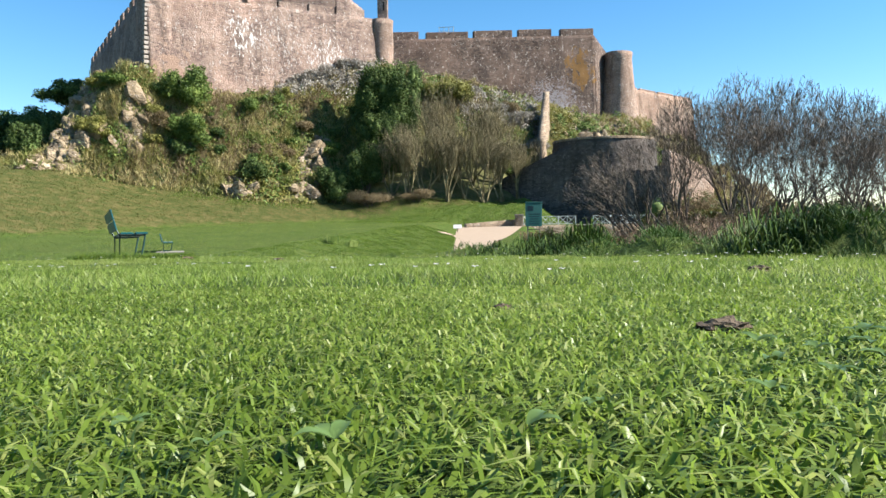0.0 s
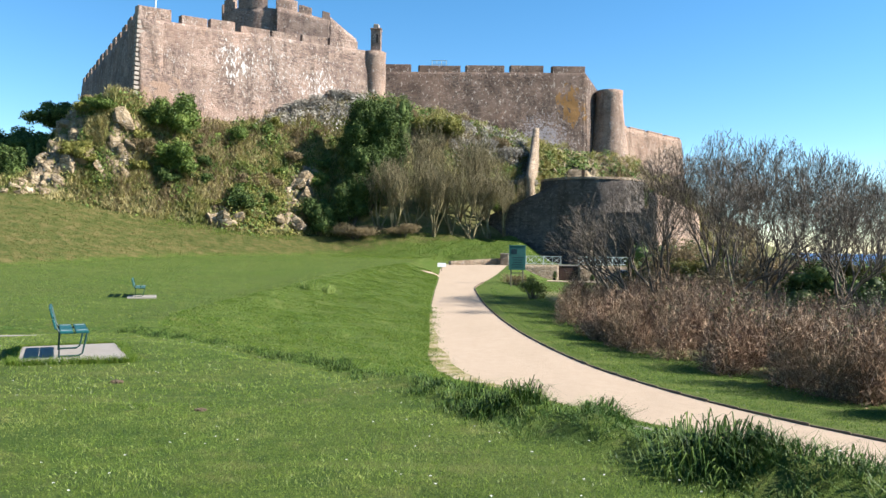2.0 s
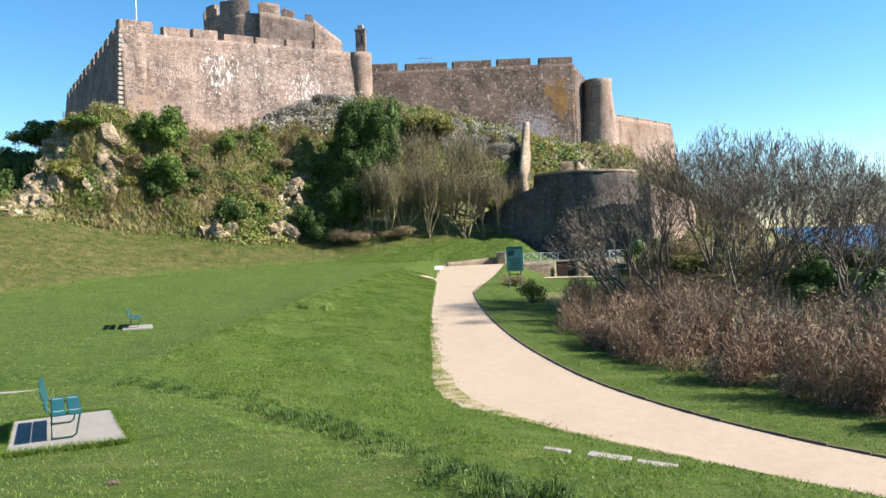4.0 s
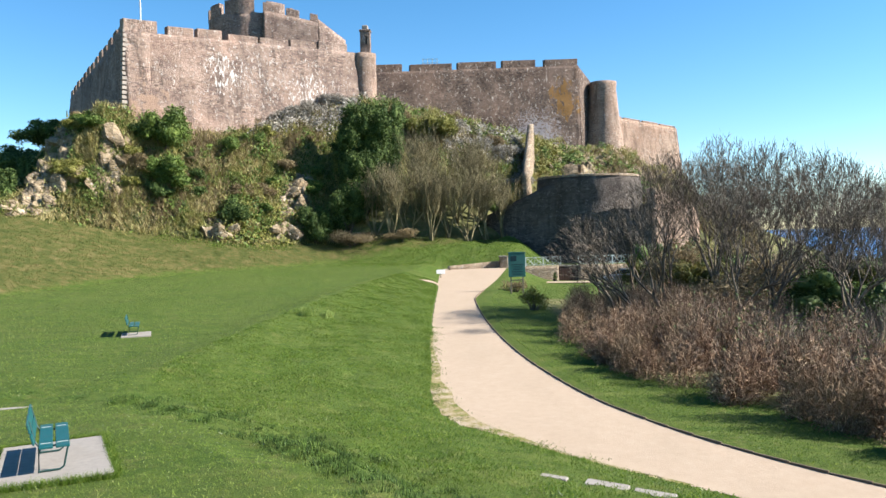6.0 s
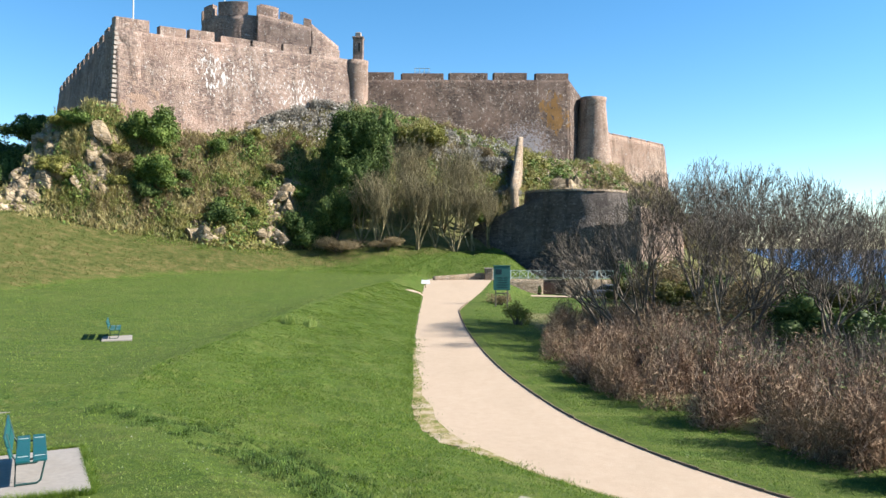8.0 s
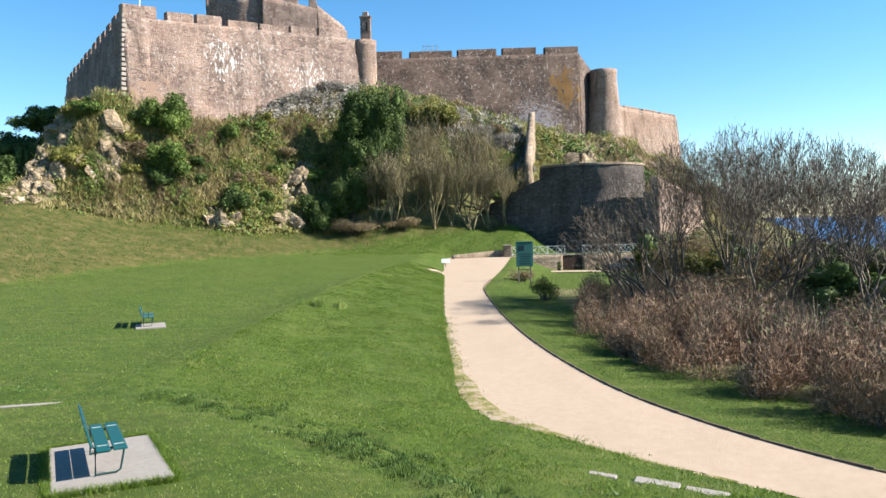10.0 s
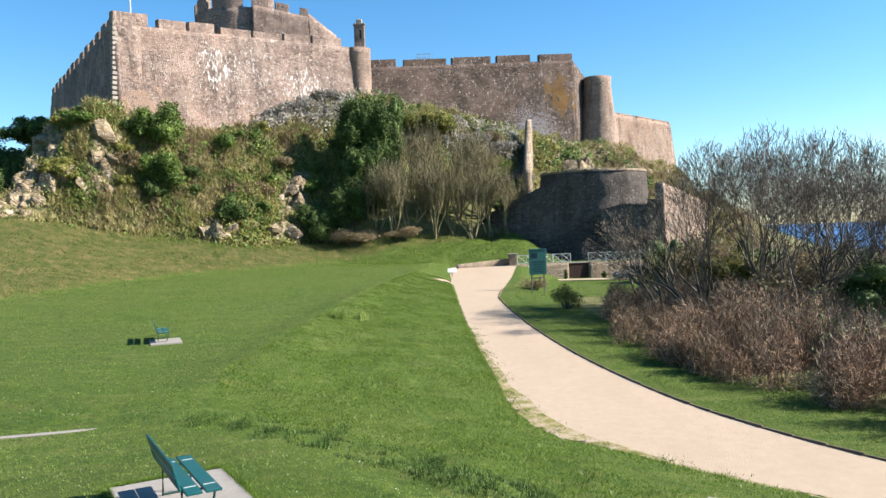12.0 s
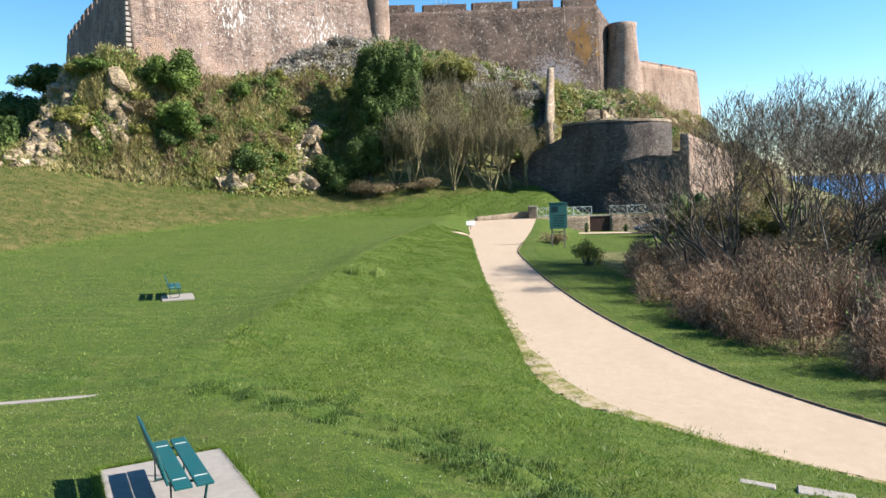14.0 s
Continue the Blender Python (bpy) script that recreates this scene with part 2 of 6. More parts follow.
M_VERGE = verge_material()
M_TURF, M_GRAVEL, M_WATER = ground_material(), gravel_material(), water_material()
M_BLADE = lawn_blades(dim=1.45)
M_FIELD = lawn_blades("field_blades", (0.14, 1.0, 1.0), 1.22)
M_TALL = leafy("rank_grass", (0.043, 0.105, 0.014), (0.081, 0.171, 0.022), (0.181, 0.247, 0.066), 0.6, 0.12)
M_BANK = leafy("bank_grass_blades", (0.052, 0.118, 0.012), (0.170, 0.290, 0.030), (0.380, 0.450, 0.095), 0.8, 0.45, 0.45)
# rank grass tones lowered: the shade on the tussocks' sides is in the colour
M_TUSSOCK_SHADE = leafy("tussock_grass_shaded", (0.020, 0.050, 0.007), (0.068, 0.135, 0.016), (0.195, 0.275, 0.058), 0.9, 0.10, 0.6)
M_WEED = leafy("weed_leaves", (0.110, 0.200, 0.050), (0.230, 0.340, 0.110), (0.400, 0.480, 0.230), 9.0, 0.3, 0.35)
M_DRY = patchy("dry_grass", [(0.040, 0.066, 0.012), (0.100, 0.118, 0.025), (0.155, 0.136, 0.043), (0.280, 0.212, 0.095)], 0.8)
M_IVY = leafy("ivy_leaves", (0.030, 0.062, 0.015), (0.098, 0.160, 0.036), (0.230, 0.310, 0.080), 0.4, 0.15, 0.7)
M_GREENBUSH = leafy("bush_leaves", (0.060, 0.110, 0.020), (0.150, 0.230, 0.042), (0.300, 0.390, 0.090), 0.4, 0.2)
M_SCRUB = patchy("mound_scrub", [(0.095, 0.135, 0.034), (0.270, 0.310, 0.080), (0.430, 0.365, 0.140), (0.560, 0.455, 0.230), (0.320, 0.410, 0.098)], 0.22)
M_BRACKEN = patchy("dead_bracken", [(0.140, 0.108, 0.055), (0.265, 0.200, 0.108), (0.375, 0.290, 0.165), (0.310, 0.262, 0.128)], 0.4)
M_BLOSSOM = leafy("blossom", (0.172, 0.150, 0.115), (0.390, 0.352, 0.290), (0.740, 0.700, 0.630), 0.5, 0.2)
M_YELLOWBUSH = leafy("gorse_leaves", (0.150, 0.160, 0.034), (0.290, 0.285, 0.060), (0.460, 0.410, 0.125), 0.4, 0.2)
M_DAFFODIL = leafy("daffodil_leaves", (0.180, 0.300, 0.060), (0.380, 0.480, 0.120), (0.680, 0.700, 0.250), 0.4, 0.3)
M_BARK = leafy("grey_bark", (0.080, 0.064, 0.048), (0.180, 0.145, 0.108), (0.310, 0.255, 0.190), 0.6, 0.0, 0.9)
M_TWIG = leafy("grey_brown_twigs", (0.105, 0.082, 0.062), (0.215, 0.170, 0.130), (0.400, 0.325, 0.250), 0.5, 0.0, 0.9)
M_OLIVETWIG = leafy("olive_twigs", (0.130, 0.110, 0.060), (0.245, 0.206, 0.115), (0.420, 0.360, 0.215), 0.5, 0.0, 0.9)
M_REDTWIG = hedge_material()
M_YELLOWBARK = leafy("lichened_bark", (0.150, 0.122, 0.062), (0.270, 0.224, 0.115), (0.410, 0.345, 0.190), 0.5, 0.0, 0.9)
M_PETAL = plain("white_petals", (0.80, 0.80, 0.76), 0.6, vary=0.1)
M_EARTH = plain("crumbly_earth", (0.150, 0.108, 0.068), 0.95, vary=0.6, scale=30, bump=0.9)
M_KEEP = masonry("castle_granite", [(0.150, 0.105, 0.090), (0.385, 0.260, 0.205), (0.485, 0.345, 0.275), (0.235, 0.166, 0.142), (0.560, 0.415, 0.335)],
                 extra=[((-30.0, 100.5, 25.5), 9.5, (0.86, 0.84, 0.80), 3.4, 0.835, 0.33), ((-20.5, 110.5, 23.0), 14.0, (0.84, 0.81, 0.77), 3.8, 0.83, 0.36), ((-25.0, 104.5, 25.0), 17.0, (0.56, 0.52, 0.48), 3.0, 0.875, 0.5), ((-36.0, 93.0, 17.0), 9.0, (0.40, 0.27, 0.20), 0.5, 0.66, 1.0)])
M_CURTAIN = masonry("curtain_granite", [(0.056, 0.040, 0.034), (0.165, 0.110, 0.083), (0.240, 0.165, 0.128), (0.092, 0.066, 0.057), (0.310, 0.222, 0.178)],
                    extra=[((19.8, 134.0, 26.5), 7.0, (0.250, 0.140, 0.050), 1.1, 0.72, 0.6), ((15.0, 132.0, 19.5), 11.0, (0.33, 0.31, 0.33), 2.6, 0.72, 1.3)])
M_TOWER = masonry("tower_granite", [(0.320, 0.220, 0.170), (0.460, 0.315, 0.240), (0.560, 0.395, 0.300), (0.610, 0.450, 0.350)], 3.0)
M_PINK = masonry("pink_granite", [(0.430, 0.285, 0.210), (0.560, 0.390, 0.295), (0.640, 0.470, 0.360)], 2.6)
# toned below the stone's own paleness, flecks thinned: shade is partly in the colour
M_BASTION_SHADE = masonry("shade_toned_bastion_stone", [(0.085, 0.070, 0.062), (0.150, 0.125, 0.108), (0.230, 0.195, 0.168)], 2.2, joint=(0.11, 0.095, 0.085), fleck=0.25)
M_LOWWALL = masonry("tan_rubble", [(0.310, 0.220, 0.145), (0.470, 0.355, 0.245), (0.590, 0.470, 0.340)], 2.8)
M_QUOIN = plain("pale_quoin", (0.44, 0.375, 0.325), 0.9, vary=0.5, scale=4, bump=0.4)
M_ROCK = masonry("cliff_rock", [(0.210, 0.155, 0.095), (0.400, 0.300, 0.190), (0.580, 0.460, 0.310)], 0.9, joint=(0.10, 0.085, 0.05))
M_PAINT = plain("teal_paint", (0.006, 0.105, 0.115), 0.42, vary=0.25, scale=20)
M_IRON = plain("dark_green_iron", (0.012, 0.060, 0.055), 0.5, vary=0.3, scale=30)
M_CONCRETE = plain("pale_concrete", (0.36, 0.325, 0.29), 0.9, vary=0.4, scale=9, bump=0.35, dirt=(0.25, 0.21, 0.17))
M_SIGN = plain("faded_green_board", (0.045, 0.185, 0.175), 0.5, vary=0.3, scale=5)
M_SIGNTEXT = plain("dark_panel", (0.014, 0.045, 0.060), 0.4, vary=0.2)
M_POST = plain("weathered_timber", (0.30, 0.25, 0.19), 0.85, vary=0.4, scale=14)
M_KERB = plain("edging_timber", (0.230, 0.165, 0.110), 0.9, vary=0.5, scale=6, bump=0.5)
M_WHITE = plain("white_paint", (0.78, 0.78, 0.76), 0.45, vary=0.12)
M_RAIL = plain("painted_rail", (0.50, 0.56, 0.53), 0.6, vary=0.3, scale=10)
M_RUST = plain("brown_gate", (0.060, 0.026, 0.018), 0.7, vary=0.3, scale=4)
M_CONE = plain("dark_plant_pot", (0.030, 0.028, 0.024), 0.8)
M_CARPAINT = plain("silver_grey_car_paint", (0.20, 0.22, 0.25), 0.25, 0.2, vary=0.1, bump=0.0, spec=0.6)
M_GLASS = plain("car_glass", (0.010, 0.013, 0.016), 0.06, vary=0.05, bump=0.0, spec=0.8)
M_TYRE = plain("tyre_rubber", (0.018, 0.018, 0.018), 0.85)
M_ALLOY = plain("alloy_rim", (0.45, 0.46, 0.47), 0.35, 0.9, vary=0.1)
M_LAMP = plain("clear_lamp", (0.65, 0.67, 0.70), 0.15, vary=0.05, spec=0.7)


# ---------------------------------------------------------------- mesh helpers
def part(name, bm, material, parent=None, label="", smooth=False):
    """Links a bmesh as one mesh object, under a thing or a part."""
    me = bpy.data.meshes.new(name)
    bm.normal_update()
    bm.to_mesh(me)
    bm.free()
    me.materials.append(material)
    if smooth:
        me.shade_smooth()
    ob = new(name, me)
    ob.parent = parent
    if label:
        ob["label"] = label
    return ob


def sheet(name, verts, faces, material, parent=None, smooth=False, label=""):
    """An object from arrays of places and corner numbers."""
    verts, faces = np.asarray(verts, np.float32), np.asarray(faces, np.int32)
    me = bpy.data.meshes.new(name)
    n, k = faces.shape
    me.vertices.add(len(verts)), me.loops.add(n * k), me.polygons.add(n)
    me.vertices.foreach_set("co", verts.ravel())
    me.loops.foreach_set("vertex_index", faces.ravel())
    me.polygons.foreach_set("loop_start", np.arange(0, n * k, k, dtype=np.int32))
    me.update(calc_edges=True)
    me.materials.append(material)
    if smooth:
        me.shade_smooth()
    ob = new(name, me)
    ob.parent = parent
    if label:
        ob["label"] = label
    return ob


def empty(name, x, y, z, turn=0.0):
    ob = new(name)
    ob.matrix_world = pose(x, y, z, 0, 0, turn)
    ob.empty_display_size = 0.1
    return ob


def box(bm, cx, cy, cz, sx, sy, sz, m=None, bevel=0.0):
    """A box about its centre, bevelled, placed by m."""
    r = bmesh.ops.create_cube(bm, size=1, matrix=(m or Matrix()) @ Matrix.Translation((cx, cy, cz)) @ Matrix.Diagonal((sx, sy, sz, 1)))
    if bevel:
        edges = {e for v in r["verts"] for e in v.link_edges}
        bmesh.ops.bevel(bm, geom=list(edges), offset=bevel, segments=1, affect="EDGES", profile=0.5)
    return bm


def boxed(*a, **k):
    return box(bmesh.new(), *a, **k)


def rod(bm, pts, r, sides=6):
    """A round bar through points."""
    rings = []
    pts = [Vector(p) for p in pts]
    for i, p in enumerate(pts):
        d = (pts[min(i + 1, len(pts) - 1)] - pts[max(i - 1, 0)]).normalized()
        q = d.to_track_quat("Z", "Y")
        rings.append([bm.verts.new(p + q @ Vector((r * math.cos(2 * math.pi * k / sides), r * math.sin(2 * math.pi * k / sides), 0))) for k in range(sides)])
    for a, b in zip(rings, rings[1:]):
        for k in range(sides):
            bm.faces.new((a[k], a[(k + 1) % sides], b[(k + 1) % sides], b[k]))
    bm.faces.new(rings[0][::-1]), bm.faces.new(rings[-1])
    return bm


def along(points, x):
    """Straight interpolation through (x, value) pairs."""
    a = np.array(points, float)
    return np.interp(x, a[:, 0], a[:, 1])


def side(px, py, line):
    """Signed distance of places to a polyline: positive to the left of its course."""
    px, py = np.asarray(px, float), np.asarray(py, float)
    best, sign = np.full(px.shape, 1e9), np.ones(px.shape)
    for (ax, ay), (bx, by) in zip(line, line[1:]):
        dx, dy = bx - ax, by - ay
        u = np.clip(((px - ax) * dx + (py - ay) * dy) / (dx * dx + dy * dy), 0, 1)
        qx, qy = px - ax - u * dx, py - ay - u * dy
        d = np.hypot(qx, qy)
        s = np.sign(dx * (py - ay) - dy * (px - ax))
        nearer = d < best - 1e-9
        best, sign = np.where(nearer, d, best), np.where(nearer, s, sign)
    return best * np.where(sign == 0, 1, sign)


def smooth(a, b, x):
    u = np.clip((x - a) / (b - a), 0, 1)
    return u * u * (3 - 2 * u)


def wavy(x, y, seed=0.0):
    """Cheap rolling unevenness, about -1 to 1."""
    return (np.sin(x * 1.0 + 1.3 * np.sin(y * 0.7 + seed) + seed) + np.sin(y * 1.13 + 1.1 * np.sin(x * 0.83 - seed) + 2 * seed) + 0.6 * np.sin(x * 2.3 - y * 1.9 + seed)) / 2.6


# ---------------------------------------------------------------- lie of the land
# the near lawn's edge, from far left to near right
LAWN_EDGE = [(-60, 24), (-30, 22.4), (-14, 21.5), (-10.7, 21.5), (-8.2, 20.5), (-4.8, 17.5), (-2.0, 14.1), (0.5, 9.3), (2.0, 6.9), (3.4, 5.2), (7, 1.5), (14, -6), (40, -34)]
# the gravel path's two sides, from the castle end to the near right
PATH_L = [(-1.0, 88), (-1.6, 75), (-1.3, 65.5), (-1.25, 51), (-0.85, 39), (-0.5, 32), (-0.5, 28.3), (0.2, 25), (1.8, 23.4), (3.2, 21.8), (4.7, 20.3), (9.0, 16.4), (16, 10), (34, -8)]
PATH_R = [(6.6, 90), (4.6, 76), (2.9, 67), (1.75, 60), (1.7, 57), (2.05, 48), (2.7, 40.6), (3.4, 35.3), (4.3, 30.8), (5.2, 27.4), (6.3, 24.8), (7.35, 22.8), (8.4, 21.2), (9.7, 19.5), (13, 16), (19, 10.5), (38, -8)]


def rounded(line, times=1):
    """The course with its corners cut, end points kept."""
    for _ in range(times):
        cut = [line[0]]
        for (ax, ay), (bx, by) in zip(line, line[1:]):
            cut += [(0.75 * ax + 0.25 * bx, 0.75 * ay + 0.25 * by), (0.25 * ax + 0.75 * bx, 0.25 * ay + 0.75 * by)]
        line = cut + [line[-1]]
    return line


PATH_L, PATH_R, LAWN_EDGE = rounded(PATH_L), rounded(PATH_R), rounded(LAWN_EDGE)
# foot and head of the castle rock, by x
FOOT = [(-70, 66), (-50, 78), (-42, 83), (-27, 87), (-21, 90), (-17, 94), (-5, 95), (3, 97), (10, 99), (20, 103), (40, 112), (70, 118)]
HEAD = [(-70, 118), (-52, 96), (-47, 92), (-40, 88.5), (-28, 99), (-14, 112), (-6, 121), (8, 122), (14, 126), (27, 130), (42, 130), (70, 136)]
HEAD_Z = [(-70, 9), (-56, 11), (-50, 15.5), (-46, 18.0), (-40, 18.6), (-32, 16.2), (-26, 17.5), (-14, 23.0), (-8, 23.6), (0, 21.8), (8, 19.2), (14, 18.2), (27, 17.2), (36, 13.5), (44, 8.0), (70, -2)]
RIDGE = [(74, -49.5), (80, -47.4), (82, -46.5), (86, -45.9), (90, -46.2), (95, -46.6)]
BROWN = [(-60, 40), (-33, 51), (-30, 66), (-26, 75), (-14, 87), (0, 93), (40, 100)]


def hummocks():
    """Grassy lumps strewn along the lawn's edge: place, half-width and height of each."""
    rng = np.random.default_rng(78)
    p = np.array([q for q in LAWN_EDGE if -10 < q[0] < 16], float)
    d = np.r_[0, np.cumsum(np.hypot(*np.diff(p, axis=0).T))]
    t, off = d[-1] * rng.random(120), 0.35 + 1.3 * rng.random(120) ** 1.3
    x, y = np.interp(t, d, p[:, 0]) + off * 0.75, np.interp(t, d, p[:, 1]) + off * 0.62
    return np.stack([x, y, rng.uniform(0.24, 0.46, 120), rng.uniform(0.05, 0.15, 120)], -1)


HUMMOCKS = hummocks()


def path_z(y):
    return -3.5 + 0.03 * np.clip(y, 2, 90) + 0.45 * smooth(66, 86, y)


def lower(x, y):
    """Height of the ground up to the foot of the rock."""
    x, y = np.broadcast_arrays(np.asarray(x, float), np.asarray(y, float))
    lawn = -0.035 * np.clip(y, -40, 40) - 0.0015 * np.clip(y - 13, 0, 15) ** 2 - 0.05 * np.clip(-x - 6, 0, 6) * smooth(8, 20, y) + 0.025 * wavy(x * 0.8, y * 0.8)
    field = -1.3 + 0.03 * np.maximum(0, y - 38) - 0.010 * np.clip(x, -40, 0) + 0.05 * wavy(x * 0.35, y * 0.35, 2)
    bu, bv = (x + 6.35) * 0.878 + (y - 13.85) * 0.479, -(x + 6.35) * 0.479 + (y - 13.85) * 0.878
    lawn = lawn - 0.06 * (np.abs(bu) < 0.80) * (np.abs(bv) < 1.60)          # bed of the bench slab
    d = side(x, y, LAWN_EDGE)
    left = lawn + (field - lawn) * smooth(-0.1, 2.6, d)
    left = left + (0.05 + 0.21 * smooth(-3, 3, x) * (0.75 + 0.5 * wavy(x * 2.1, y * 2.0, 3))) * smooth(-0.05, 0.32, d) * np.exp(-np.maximum(d - 0.35, 0) / 0.75)
    left = left + 0.09 * wavy(x * 2.3, y * 2.3, 6) * smooth(-0.2, 0.8, d) * (1 - smooth(3.0, 6.0, d))
    for hx, hy, hr, hz in HUMMOCKS:
        left = left + hz * np.exp(-((x - hx) ** 2 + (y - hy) ** 2) / (hr * hr))
    s = -side(x, y, PATH_L)
    w = along([(10, 10.5), (25, 9.6), (32, 8.6), (41, 8.0), (51, 6.8), (65, 4.4), (75, 2.6), (90, 2.0)], y)
    zp = path_z(y)
    u = np.clip(s / w, 0, 1.6)
    bank = np.where(u < 1, u ** 0.75, 1.0)
    z = zp + (left - zp) * bank + 0.30 * np.exp(-((u - 1.0) / 0.18) ** 2) * smooth(24, 32, y) * (1 - smooth(60, 75, y))
    z = z + 0.065 * (wavy(x * 1.6 + y * 0.9, y * 1.5 - x * 0.7, 8) + wavy(x * 2.9 - y * 1.3, y * 2.5 + x, 2)) * smooth(0.1, 0.3, u) * (1 - smooth(0.9, 1.1, u))
    z = np.where(s <= 0, zp, z)
    # right of the path: a level verge, then land that falls towards the sea
    r = side(x, y, PATH_R)
    low = zp + (-2.05 - zp) * smooth(56, 66, y) * smooth(0.0, 5.0, r) - 0.02 * np.clip(r, 0, 25) - 0.10 * np.clip(r - 25, 0, 90)
    z = np.where(r > 0, np.maximum(low + 0.04 * smooth(0.1, 0.6, r), -14), z)
    # the terrace behind the retaining wall
    z = np.where((x > 4.8) & (y > 85.3 + 0.14 * np.clip(x - 5, 0, 8.7) + 0.185 * np.clip(x - 13.7, 0, 30)), np.maximum(z, -0.48 - 0.1 * np.clip(x - 24, 0, 40)), z)
    # grassy slope behind the parapet
    g = smooth(84.2, 87.5, y) * smooth(-16, -7, x) * (1 - smooth(7, 12.5, x))
    z = z * (1 - g) + g * (0.1 + 2.4 * smooth(84.2, 96, y) * (1 + 0.12 * wavy(x * 0.8, y * 0.7, 3)) + 0.12 * wavy(x * 1.6, y * 1.5, 5))
    # rough bank under the rock
    b = np.maximum(0, side(x, y, BROWN))
    return z + np.where(x < 4, np.minimum(b * 0.30, 6) * smooth(4, -12, x), 0) * smooth(-110, -70, x)


def land(x, y):
    """Height of the ground: lawns, path, bank and castle rock."""
    x, y = np.broadcast_arrays(np.asarray(x, float), np.asarray(y, float))
    yf, yh, zh = along(FOOT, x), along(HEAD, x), along(HEAD_Z, x)
    z, zf = lower(x, y), lower(x, yf)
    v = np.clip((y - yf) / np.maximum(yh - yf, 4), 0, 1)
    rock = zf + (zh - zf) * (0.75 * v ** 0.85 + 0.25 * smooth(0, 1, v))
    rock = rock + np.sin(math.pi * v) * (0.9 * wavy(x * 0.45, y * 0.5, 1) + 0.75 * wavy(x * 1.1, y * 1.2, 4) + 0.40 * wavy(x * 2.4, y * 2.2, 5))
    # a shaded hollow beyond the rocky ridge at the mound's end
    hollow = smooth(0.2, 2.4, along(RIDGE, y) - x) * (1 - smooth(91.0, 94.0, y))
    rock = rock - np.maximum(rock - zf - 0.6, 0) * 0.92 * hollow
    return np.where(y > yf, rock, z)


def ground_z(x, y):
    return float(land(x, y))


def build_ground():
    xs = np.concatenate([-np.geomspace(3000, 62, 22), np.arange(-61, -12, 0.75), np.arange(-12, 12, 0.30), np.arange(12, 46, 0.8), np.geomspace(46.5, 3500, 24)])
    ys = np.concatenate([-np.geomspace(3000, 13, 20), np.arange(-12, 30, 0.30), np.arange(30, 82, 0.7), np.arange(82, 132, 0.6), np.geomspace(133, 4000, 24)])
    X, Y = np.meshgrid(xs, ys)
    Z = land(X, Y)
    far = smooth(70, 260, np.hypot(X, Y - 40))
    Z = Z * (1 - far) + far * np.where(X > 40, -16.0, -3.0)
    n, m = len(xs), len(ys)
    idx = np.arange(n * m).reshape(m, n)
    faces = np.stack([idx[:-1, :-1], idx[:-1, 1:], idx[1:, 1:], idx[1:, :-1]], -1).reshape(-1, 4)
    ob = sheet("ground", np.stack([X, Y, Z], -1).reshape(-1, 3), faces, M_TURF, smooth=True)
    tagged(ob, "mown green lawn rising to a rough castle mound", "ground", kind="structure")
    rough = np.clip(smooth(-1.5, 3, side(X, Y, BROWN)) * (X < 6), 0, 1)
    hill = smooth(-1.5, 1.5, Y - along(FOOT, X)) + smooth(3.4, 6.0, side(X, Y, PATH_R)) * (Y < 60) + smooth(19, 23, X) * (Y > 30) * (Y < 80)
    for name, values in (("rough", rough), ("hill", np.clip(hill, 0, 1))):
        a = ob.data.attributes.new(name, "FLOAT", "POINT")
        a.data.foreach_set("value", values.ravel().astype(np.float32))
    return ob


def strip(name, left, right, lift, material, steps=140, across=8, jag=0.0):
    """A ribbon of paving between two courses, laid just above the ground."""
    def resample(line):
        p = np.array(line, float)
        d = np.r_[0, np.cumsum(np.hypot(*np.diff(p, axis=0).T))]
        t = np.linspace(0, d[-1], steps)
        return np.stack([np.interp(t, d, p[:, 0]), np.interp(t, d, p[:, 1])], -1)
    a, b = resample(left), resample(right)
    rng = np.random.default_rng(5)
    a = a + rng.normal(0, jag, a.shape)
    u = np.linspace(0, 1, across)[None, :, None]
    P = a[:, None] * (1 - u) + b[:, None] * u
    Z = path_z(P[..., 1]) + lift
    V = np.concatenate([P, Z[..., None]], -1).reshape(-1, 3)
    idx = np.arange(steps * across).reshape(steps, across)
    F = np.stack([idx[:-1, :-1], idx[1:, :-1], idx[1:, 1:], idx[:-1, 1:]], -1).reshape(-1, 4)
    return sheet(name, V, F, material, smooth=True)


build_ground()
sea = sheet("water", [(-4500, -4500, -9), (4500, -4500, -9), (4500, 4500, -9), (-4500, 4500, -9)], [(0, 1, 2, 3)], M_WATER)
tagged(sea, "deep blue sea under a clear sky", "sea", kind="structure")
gravel = strip("path", PATH_L, PATH_R, 0.035, M_GRAVEL, 220, 10, 0.05)
tagged(gravel, "pale sandy gravel path winding up to the castle", "path", kind="structure")


